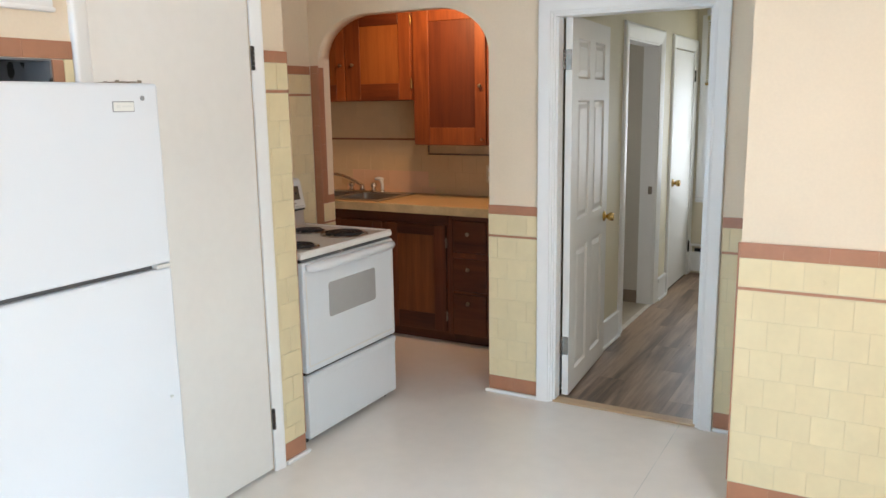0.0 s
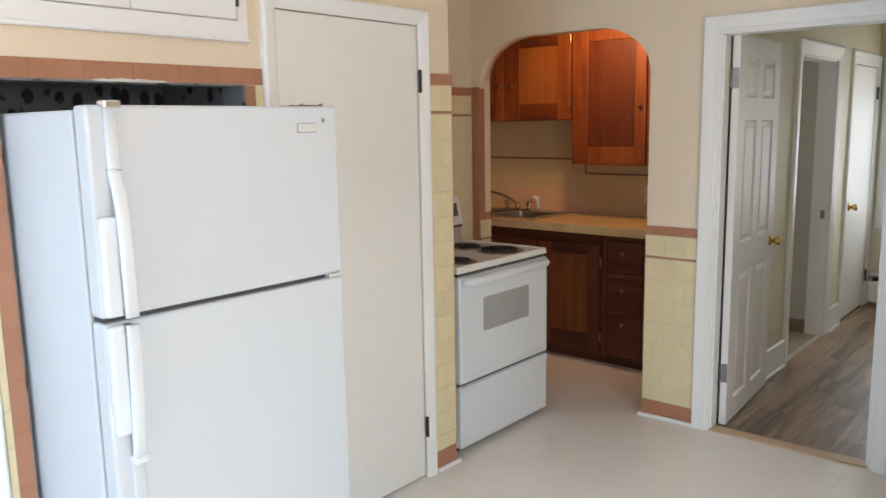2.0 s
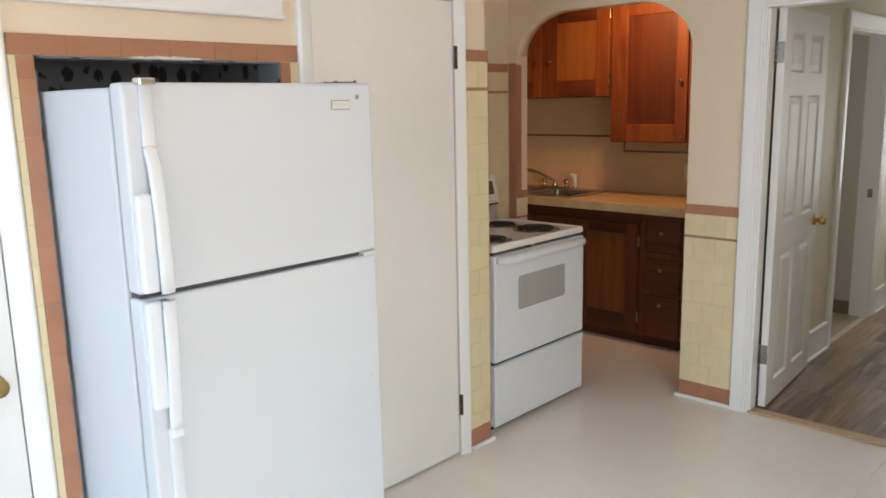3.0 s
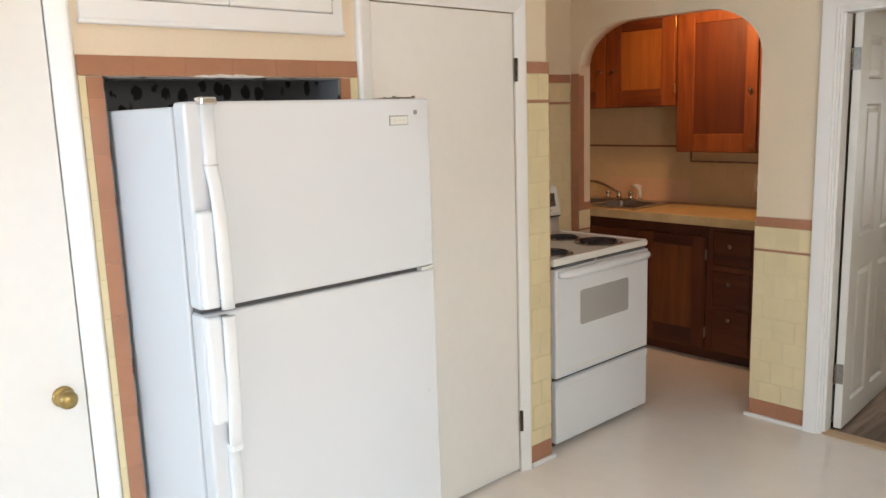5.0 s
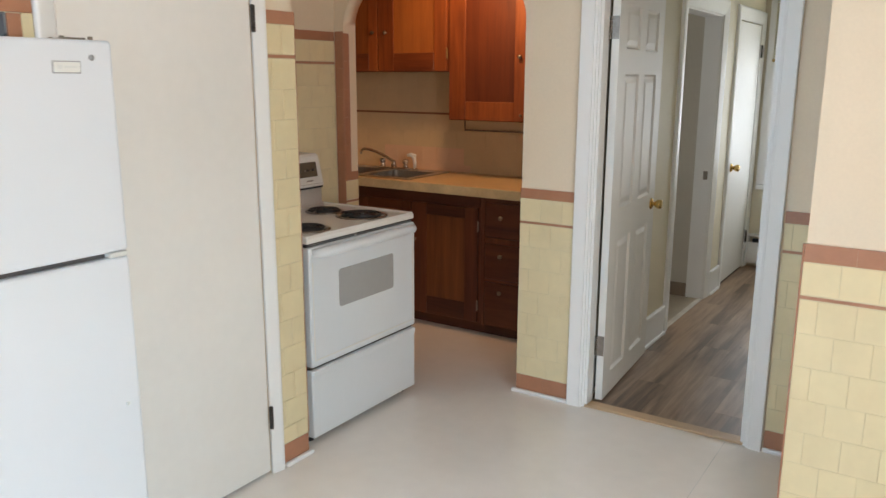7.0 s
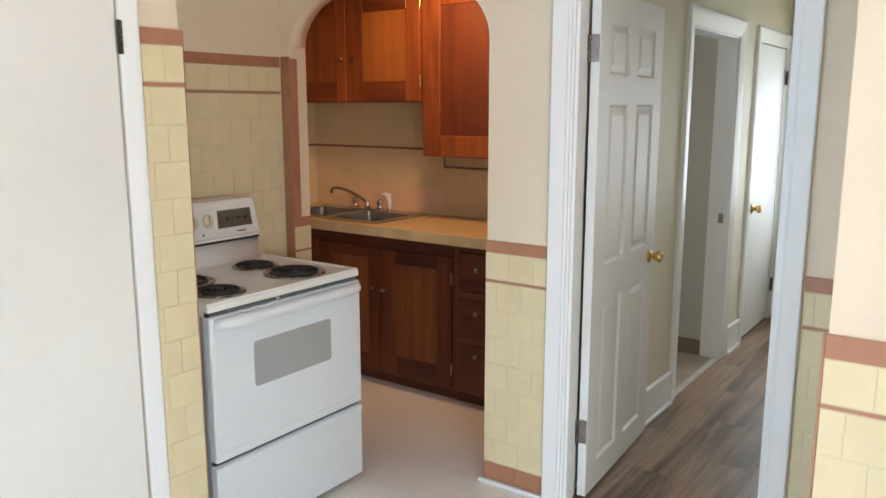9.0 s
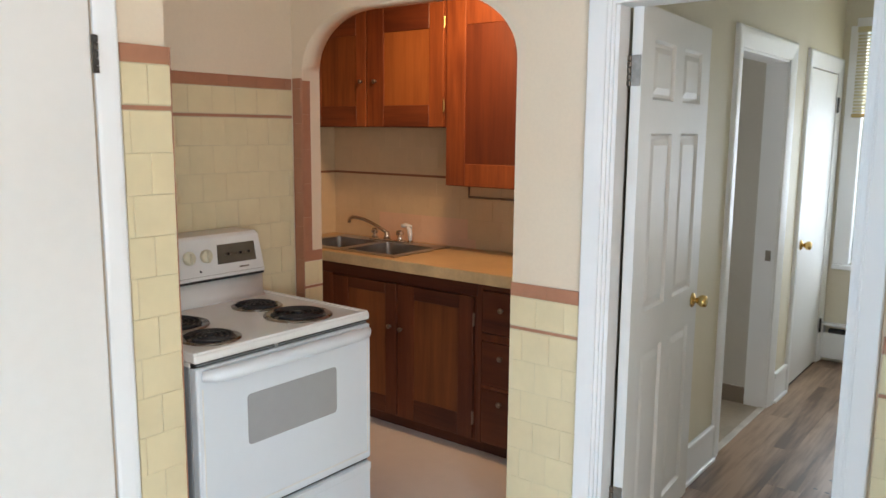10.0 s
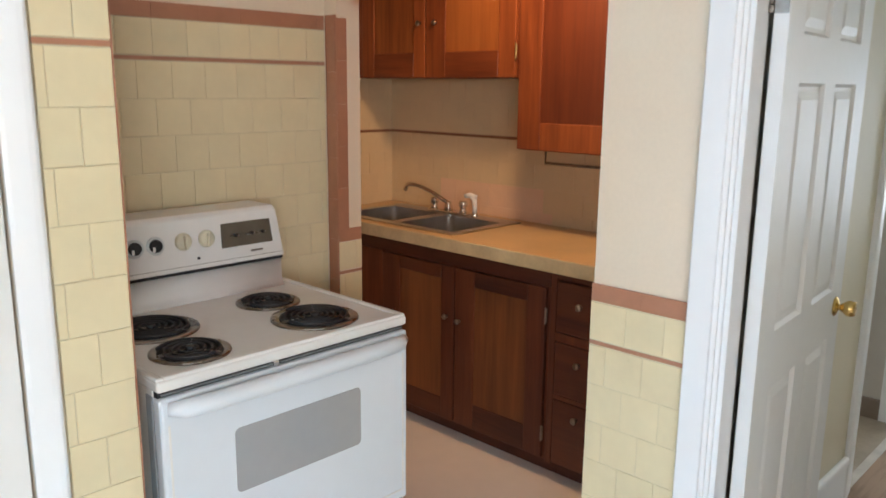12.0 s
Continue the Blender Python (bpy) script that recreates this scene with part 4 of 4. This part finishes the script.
part("top_rail", solid(-2.39, -1.37, 5.102, 5.118, 2.255, 2.44, bev=0.002), W_RAIL, tall_cab)

YF = 4.835
# sink and drawer cabinets wear the woods darkened for dim light
base_cab = thing("sink_cabinet", (-2.6, 5.1, 0), "red-brown wood sink cabinet with two panel doors, coloured darker for its dim light", "cabinet")
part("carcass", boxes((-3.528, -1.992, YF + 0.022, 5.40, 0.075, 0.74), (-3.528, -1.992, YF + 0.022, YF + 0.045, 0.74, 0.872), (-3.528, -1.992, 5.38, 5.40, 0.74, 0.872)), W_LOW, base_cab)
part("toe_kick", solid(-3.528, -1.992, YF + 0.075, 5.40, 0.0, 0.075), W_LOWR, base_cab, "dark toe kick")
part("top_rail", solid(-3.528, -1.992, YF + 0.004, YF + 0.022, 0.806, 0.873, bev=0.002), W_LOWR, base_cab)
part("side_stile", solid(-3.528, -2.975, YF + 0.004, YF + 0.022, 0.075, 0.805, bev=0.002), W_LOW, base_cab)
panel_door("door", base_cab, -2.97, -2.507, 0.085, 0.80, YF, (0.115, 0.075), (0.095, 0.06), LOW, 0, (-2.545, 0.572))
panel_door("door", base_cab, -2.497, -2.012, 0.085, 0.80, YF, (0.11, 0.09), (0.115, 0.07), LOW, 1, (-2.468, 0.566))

drawers = thing("drawer_cabinet", (-1.7, 5.1, 0), "red-brown wood cabinet with three drawers, coloured darker for its dim light", "cabinet")
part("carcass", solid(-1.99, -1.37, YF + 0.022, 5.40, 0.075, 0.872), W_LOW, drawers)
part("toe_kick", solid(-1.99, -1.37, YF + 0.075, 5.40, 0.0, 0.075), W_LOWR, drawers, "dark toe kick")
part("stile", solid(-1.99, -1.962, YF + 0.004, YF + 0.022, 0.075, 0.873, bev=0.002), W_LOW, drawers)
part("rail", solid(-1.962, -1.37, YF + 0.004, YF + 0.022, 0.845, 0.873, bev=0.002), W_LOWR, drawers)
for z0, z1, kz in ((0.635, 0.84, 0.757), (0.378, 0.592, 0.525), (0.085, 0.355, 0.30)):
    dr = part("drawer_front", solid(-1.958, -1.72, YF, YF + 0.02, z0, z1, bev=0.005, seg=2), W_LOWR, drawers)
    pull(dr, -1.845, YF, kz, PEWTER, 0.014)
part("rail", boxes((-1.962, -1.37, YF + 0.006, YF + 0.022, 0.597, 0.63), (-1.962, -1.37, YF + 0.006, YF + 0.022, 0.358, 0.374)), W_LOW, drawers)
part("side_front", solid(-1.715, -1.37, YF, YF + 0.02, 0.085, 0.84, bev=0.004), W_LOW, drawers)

SX0, SX1, SY0, SY1 = -3.35, -2.56, 4.885, 5.31
worktop = thing("worktop", (-2.45, 5.1, 0.9), "worn yellow laminate worktop with banded edge", "worktop")
part("top", boxes((-3.528, -1.362, 4.812, SY0, 0.874, 0.93), (-3.528, -1.362, SY1, 5.40, 0.874, 0.93), (-3.528, SX0, SY0, SY1, 0.874, 0.93), (SX1, -1.362, SY0, SY1, 0.874, 0.93)), COUNTER, worktop)
part("edge_band", solid(-3.528, -1.362, 4.806, 4.8118, 0.873, 0.929, bev=0.002), COUNTER_EDGE, worktop, "pale yellow laminate edge band")


def sink():
    s = thing("kitchen_sink", (-2.955, 5.1, 0.93), "stainless steel double-bowl drop-in sink", "sink")
    x0, x1, y0, y1 = SX0 - 0.02, SX1 + 0.02, SY0 - 0.025, SY1 + 0.025
    bowls = ((x0 + 0.045, -2.985), (-2.925, x1 - 0.045))
    by0, by1 = y0 + 0.045, y1 - 0.095
    part("deck", boxes((x0, x1, y0, by0, 0.928, 0.937), (x0, x1, by1, y1, 0.928, 0.937), (x0, bowls[0][0], by0, by1, 0.928, 0.937), (bowls[0][1], bowls[1][0], by0, by1, 0.928, 0.937), (bowls[1][1], x1, by0, by1, 0.928, 0.937)), STEEL, s)
    for a, b in bowls:
        bm = bmesh.new()
        box(bm, a, b, by0, by1, 0.765, 0.9355)
        top = [f for f in bm.faces if f.normal.z > 0.9]
        bmesh.ops.delete(bm, geom=top, context="FACES_ONLY")
        ed = [e for e in bm.edges if not e.is_boundary]
        bmesh.ops.bevel(bm, geom=ed, offset=0.045, segments=6, affect="EDGES", profile=0.5)
        for f in bm.faces:
            f.smooth = True
            f.normal_flip()
        bowl = part("bowl", bm, STEEL, s)
        part("drain", lathe([(0.045, 0), (0.043, 0.003), (0.03, 0.002), (0.012, 0.004)], at((a + b) / 2, (by0 + by1) / 2, 0.766), 20), CHROME, bowl)
    stp = part("drain_stopper", lathe([(0.018, 0), (0.018, 0.02), (0.014, 0.03), (0.009, 0.032)], at(-3.19, 5.13, 0.77), 14), CHROME, s)


sink()


def faucet():
    f = thing("faucet", (-2.97, 5.28, 0.937), "chrome two-handle kitchen faucet with swing spout", "faucet")
    part("deck_plate", solid(-3.10, -2.835, 5.262, 5.306, 0.937, 0.95, bev=0.006, seg=3), CHROME, f)
    for x in (-3.068, -2.868):
        part("handle", lathe([(0.02, 0.948), (0.018, 0.965), (0.013, 0.972), (0.022, 0.98), (0.024, 0.995), (0.02, 1.006), (0.008, 1.009)], at(x, 5.284, 0), 12), CHROME, f)
    part("spout_base", lathe([(0.022, 0.948), (0.02, 0.97), (0.016, 0.985), (0.013, 0.995)], at(-2.97, 5.284, 0), 16), CHROME, f)
    pts = []
    for i in range(15):
        u = i / 14
        pts.append((-2.97 - 0.23 * u, 5.284 - 0.08 * u, 0.985 + 0.085 * math.sin(min(u * 1.05, 1) * math.pi / 2) - (0.012 if u > 0.95 else 0)))
    pts.append((-3.205, 5.202, 1.035))
    part("spout", tube(pts, 0.0105, 10), CHROME, f)
    return f


faucet()
spr = thing("sink_sprayer", (-2.79, 5.28, 0.937), "white plastic side sprayer beside the faucet", "sprayer")
part("socket", lathe([(0.02, 0.937), (0.018, 0.95), (0.013, 0.955)], at(-2.79, 5.284, 0), 14), CHROME, spr)
part("handle", tube([(-2.79, 5.284, 0.953), (-2.79, 5.284, 0.99), (-2.793, 5.282, 1.02), (-2.803, 5.278, 1.035)], [0.011, 0.013, 0.014, 0.013], 12), ENAMEL, spr)
part("nozzle", tube([(-2.78, 5.284, 1.035), (-2.815, 5.274, 1.043), (-2.842, 5.268, 1.038)], [0.011, 0.014, 0.011], 12), ENAMEL, spr)

lamp = thing("ceiling_light", (-1.95, 4.57, ZC), "small white ceiling spotlight with a warm bulb", "ceiling light")
part("canopy", lathe([(0.05, ZC - 0.025), (0.055, ZC)], at(-1.95, 4.57, 0), 24), TRIM, lamp)
part("stem", lathe([(0.009, ZC - 0.12), (0.009, ZC - 0.025)], at(-1.95, 4.57, 0), 12), TRIM, lamp)
part("shade", lathe([(0.03, 0.05), (0.045, 0.03), (0.06, -0.02), (0.057, -0.02), (0.043, 0.028), (0.02, 0.045)], look((-1.95, 4.58, 2.34), (-2.2, 5.2, 1.75)), 24), TRIM, lamp)


# ---- small white shoe mouldings ----
def shoe(x0, x1, y0, y1):
    whole("trim_shoe", solid(x0, x1, y0, y1, 0, 0.019, bev=0.006, seg=2), TRIM, "white painted shoe moulding", "trim")


shoe(-1.80, -1.781, 2.955, 3.115)
shoe(-1.41, -1.104, 4.178, 4.2)
shoe(-0.192, -0.008, 4.18, 4.2)
shoe(-0.024, 2.3, 3.485, 3.505)

# chipped edge over the fridge
chip = bmesh.new()
low, high = [], []
for i in range(25):
    cy = 1.485 + i * 0.0098
    fade = math.sin(i / 24 * math.pi) ** 0.5
    low.append(chip.verts.new((XW + 0.0095, cy, 1.7335 - 0.001 * fade)))
    high.append(chip.verts.new((XW + 0.0095, cy, 1.7355 + fade * (0.006 + 0.0016 * math.sin(i * 0.9) + 0.0012 * math.sin(i * 2.3)))))
for i in range(24):
    chip.faces.new((low[i], low[i + 1], high[i + 1], high[i]))
skin = bmesh.ops.extrude_face_region(chip, geom=list(chip.faces))
for v in skin["geom"]:
    if isinstance(v, bmesh.types.BMVert):
        v.co.x -= 0.008
bmesh.ops.recalc_face_normals(chip, faces=chip.faces)
whole("trim_chip", chip, CHIP, "white patch of chipped bare plaster on the alcove edge", "trim")

outlet = thing("wall_outlet", (-1.954, 5.395, 1.09), "cream plastic outlet plate on the tiled splashback", "outlet")
part("plate", solid(-1.99, -1.918, 5.394, 5.4, 1.03, 1.15, bev=0.002, seg=2), CREAM, outlet)
part("socket", boxes((-1.971, -1.937, 5.392, 5.396, 1.045, 1.075), (-1.971, -1.937, 5.392, 5.396, 1.105, 1.135)), TRIM, outlet)

# scuffs on the hall floor near the doorway
random.seed(5)
scuff = bmesh.new()
for cx, cy, size in ((-0.536, 5.647, 0.016), (-0.581, 5.511, 0.01), (-0.531, 5.5, 0.012), (-0.505, 5.523, 0.011)):
    ring = []
    for k in range(10):
        a = k * math.tau / 10
        ring.append(scuff.verts.new((cx + size * random.uniform(0.6, 1.1) * math.cos(a), cy + 0.7 * size * random.uniform(0.6, 1.1) * math.sin(a), 0.0026)))
    scuff.faces.new(ring)
body = bmesh.ops.extrude_face_region(scuff, geom=list(scuff.faces))
for v in body["geom"]:
    if isinstance(v, bmesh.types.BMVert):
        v.co.z -= 0.002
bmesh.ops.recalc_face_normals(scuff, faces=scuff.faces)
whole("floor_scuffs", scuff, INK, "small dark scuff marks on the hall planks", "floor scuff")

# ---- hall floor planks ----
PW = 0.15
plank_meshes = {}
col = 0
x = -1.07
while x < 0.11:
    w = min(PW, 0.118 - x)
    y = YA + 0.065 - (0.31 + 0.47 * col) % 1.2
    while y < 7.75:
        ya, yb = max(y, YA + 0.06), min(y + 1.2, 7.758)
        if yb - ya > 0.02:
            key = (round(w, 3), round(yb - ya, 3))
            if key not in plank_meshes:
                plank_meshes[key] = mesh_of("plank", solid(0.0002, w - 0.0002, 0.0002, yb - ya - 0.0002, -0.006, 0.002, bev=0.0005), PLANK)
            o = new("plank", plank_meshes[key])
            o.parent = floor_hall
            o.matrix_basis = Matrix.Translation((x, ya, 0))
        y += 1.2
    x += PW
    col += 1

# ---- wall tiles ----
TS, PITCH, TD = 0.1116, 0.1128, 0.008
tile_meshes = {}


def tile_mesh(w, h, mat, soft=0.0012):
    key = (round(w, 3), round(h, 3), mat.name)
    if key not in tile_meshes:
        bm = bmesh.new()
        lows = [bm.verts.new((u, 0, v)) for u, v in ((0, 0), (w, 0), (w, h), (0, h))]
        mids = [bm.verts.new((u, -TD + soft, v)) for u, v in ((0, 0), (w, 0), (w, h), (0, h))]
        s = min(soft, w / 4, h / 4)
        tops = [bm.verts.new((u, -TD, v)) for u, v in ((s, s), (w - s, s), (w - s, h - s), (s, h - s))]
        for a, b in ((lows, mids), (mids, tops)):
            for i in range(4):
                bm.faces.new((a[i], a[(i + 1) % 4], b[(i + 1) % 4], b[i]))
        bm.faces.new(tops)
        bmesh.ops.recalc_face_normals(bm, faces=bm.faces)
        tile_meshes[key] = mesh_of("tile", bm, mat)
    return tile_meshes[key]


def tile(wall, face, u, v, w, h, mat, name="tile"):
    """One tile whose lower left corner is u along the wall and v up. face: a matrix from (u, out, v) to the world, out negative."""
    o = new(name, tile_mesh(w, h, mat, 0.0005 if mat in (BROWN, LINER_DARK, TILE_SINK, TILE_PINK) else 0.0012))
    o.parent = wall
    wob = random.uniform(-0.0008, 0.0008)
    o.matrix_basis = face @ Matrix.Translation((u, wob, v)) @ Matrix.Rotation(radians(random.uniform(-0.25, 0.25)), 4, "Z")


def field(wall, face, u0, u1, v0, v1, offset, mat, mats=None, ts=TS):
    """Running-bond tiles from the top course down."""
    v, row = v1, 0
    while v - v0 > 0.012:
        h = min(ts, v - v0 - 0.001)
        start = u0 + (offset + (row % 2) * 0.5) % 1.0 * PITCH - PITCH
        u = start
        while u < u1:
            a, b = max(u, u0), min(u + ts, u1)
            if u1 - u - PITCH < 0.014:      # no slivers at the end of a course
                b = u1
            if b - a > 0.014:
                mm = mats(a, v - h) if mats else mat
                tile(wall, face, a, v - h, b - a, h, mm)
            u += PITCH
        v -= PITCH
        row += 1


def strip(wall, face, u0, u1, v0, v1, length, vertical=False, name="trim_tile", mat=BROWN):
    """A row of terracotta trim tiles."""
    p, end = (v0, v1) if vertical else (u0, u1)
    while p < end - 0.004:
        q = min(p + length, end)
        if vertical:
            tile(wall, face, u0, p, u1 - u0, q - p - 0.0004, mat, name)
        else:
            tile(wall, face, p, v0, q - p - 0.0004, v1 - v0, mat, name)
        p = q


def grout_bed(wall, face, u0, u1, v0, v1, mat=GROUT, proud=0.0058):
    o = part("grout_bed", solid(u0, u1, -proud, 0.004, v0, v1), mat, wall)
    o.parent = wall
    o.matrix_parent_inverse = Matrix()
    o.matrix_basis = face


FACE_W = Matrix.Translation((XW, 0, 0)) @ Matrix(((0, -1, 0, 0), (1, 0, 0, 0), (0, 0, 1, 0), (0, 0, 0, 1)))
FACE_R = Matrix.Translation((XR - XW, 0, 0)) @ FACE_W
FACE_A = Matrix.Translation((0, YA, 0))
FACE_E = Matrix.Translation((0, YR, 0))
FACE_S = Matrix.Translation((0, 5.408, 0))
FACE_J = Matrix.Translation((-2.503 - XW, 0, 0)) @ FACE_W
FACE_K = Matrix.Translation((-3.53 - XW, 0, 0)) @ FACE_W


def high_wainscot(wall, face, u0, u1, offset, base=True, foot=0.0):
    grout_bed(wall, face, u0 + 0.001, u1 - 0.001, foot, 1.80)
    strip(wall, face, u0, u1, 1.760, 1.807, 0.152)
    field(wall, face, u0, u1, 1.650, 1.757, offset, TILE)
    strip(wall, face, u0, u1, 1.637, 1.648, 0.152, name="liner_tile")
    field(wall, face, u0, u1, 0.098 if base else foot, 1.634, offset + 0.5, TILE)
    if base:
        strip(wall, face, u0, u1, 0.004, 0.095, 0.152, name="base_tile")


def low_wainscot(wall, face, u0, u1, offset, base=True, cap=1.046):
    grout_bed(wall, face, u0 + 0.001, u1 - 0.001, 0, 1.04, GROUT_LIGHT, 0.0068)
    strip(wall, face, u0, u1, 0.998, cap, 0.152)
    field(wall, face, u0, u1, 0.889, 0.995, offset, TILE)
    strip(wall, face, u0, u1, 0.875, 0.886, 0.152, name="liner_tile")
    field(wall, face, u0, u1, 0.098 if base else 0.0, 0.872, offset + 0.5, TILE)
    if base:
        strip(wall, face, u0, u1, 0.004, 0.095, 0.152, name="base_tile")


high_wainscot(wall_west, FACE_W, 2.956, 3.10, 0.67)
high_wainscot(wall_recess, FACE_R, 3.10, 4.196, 0.03, base=False, foot=0.55)
# alcove surround
part("reveal", solid(-1.93, -1.806, 2.006, 2.012, 0.0, 1.735), PAPER, wall_west, "papered alcove edge")
part("reveal", solid(-1.93, -1.806, 1.222, 1.228, 0.0, 1.735), PAPER, wall_west, "papered alcove edge")
part("reveal", solid(-1.93, -1.806, 1.228, 2.006, 1.7285, 1.7345), PAPER, wall_west, "papered alcove edge")
grout_bed(wall_west, FACE_W, 1.158, 1.22, 0, 1.73)
field(wall_west, FACE_W, 1.158, 1.176, 0.1, 1.735, 0.0, TILE)
strip(wall_west, FACE_W, 1.178, 1.222, 0.0, 1.733, 0.152, True)
strip(wall_west, FACE_W, 1.158, 2.084, 1.736, 1.79, 0.152)
grout_bed(wall_west, FACE_W, 2.014, 2.08, 0, 1.73)
strip(wall_west, FACE_W, 2.012, 2.05, 0.0, 1.733, 0.152, True)
field(wall_west, FACE_W, 2.052, 2.084, 0.1, 1.735, 0.0, TILE)
# arch wall: sliver beside the recess, east pier, east of the doorway
strip(wall_arch, FACE_A, -2.553, -2.499, 0.55, 1.81, 0.152, True)
low_wainscot(wall_arch, FACE_A, -1.392, -1.106, 0.98)
low_wainscot(wall_arch, FACE_A, -0.19, -0.008, 0.3)
low_wainscot(wall_pier_east, FACE_E, -0.010, 2.298, 0.0, cap=1.056)
strip(wall_pier_east, FACE_E, -0.0165, -0.0108, 0.1, 1.056, 0.3, True, "edge_tile")
strip(wall_west, FACE_W, 3.1004, 3.1042, 0.1, 1.807, 0.3, True, "edge_tile")
# arch jamb
strip(wall_arch, FACE_J, 4.204, 4.25, 1.046, 1.80, 0.152, True)
strip(wall_arch, FACE_J, 4.204, 4.31, 0.998, 1.046, 0.152)
grout_bed(wall_arch, FACE_J, 4.204, 4.31, 0.5, 1.04)
field(wall_arch, FACE_J, 4.204, 4.31, 0.889, 0.995, 0.7, TILE)
strip(wall_arch, FACE_J, 4.204, 4.31, 0.875, 0.886, 0.152, name="liner_tile")
field(wall_arch, FACE_J, 4.204, 4.31, 0.5, 0.872, 0.2, TILE)


# sink splashback
def splash_mat(u, v):
    return TILE_PINK if -3.25 < u < -2.5 and v < 1.06 else TILE_SINK


grout_bed(wall_kitchenette, FACE_S, -3.528, -1.37, 0.93, 1.62, GROUT_PALE)
field(wall_kitchenette, FACE_S, -3.522, -1.37, 0.931, 1.318, 0.4, TILE_SINK, mats=splash_mat, ts=PITCH - 0.0007)
field(wall_kitchenette, FACE_S, -3.522, -1.37, 1.333, 1.60, 0.9, TILE_SINK, ts=PITCH - 0.0007)
strip(wall_kitchenette, FACE_S, -3.522, -2.39, 1.318, 1.332, 0.152, name="liner_tile", mat=LINER_DARK)
grout_bed(wall_kitchenette, FACE_K, 4.815, 5.40, 0.93, 1.62, GROUT_PALE)
field(wall_kitchenette, FACE_K, 4.815, 5.40, 0.931, 1.318, 0.2, TILE_SINK, ts=PITCH - 0.0007)
field(wall_kitchenette, FACE_K, 4.815, 5.40, 1.333, 1.60, 0.7, TILE_SINK, ts=PITCH - 0.0007)
strip(wall_kitchenette, FACE_K, 4.815, 5.40, 1.318, 1.332, 0.152, name="liner_tile", mat=LINER_DARK)
rail = thing("towel_rail", (-2.2, 5.39, 1.22), "thin brown metal towel rail under the cabinet", "towel rail")
part("rod", tube([(-2.445, 5.385, 1.30), (-2.445, 5.385, 1.222), (-1.45, 5.385, 1.222)], 0.006, 8), PEWTER, rail)
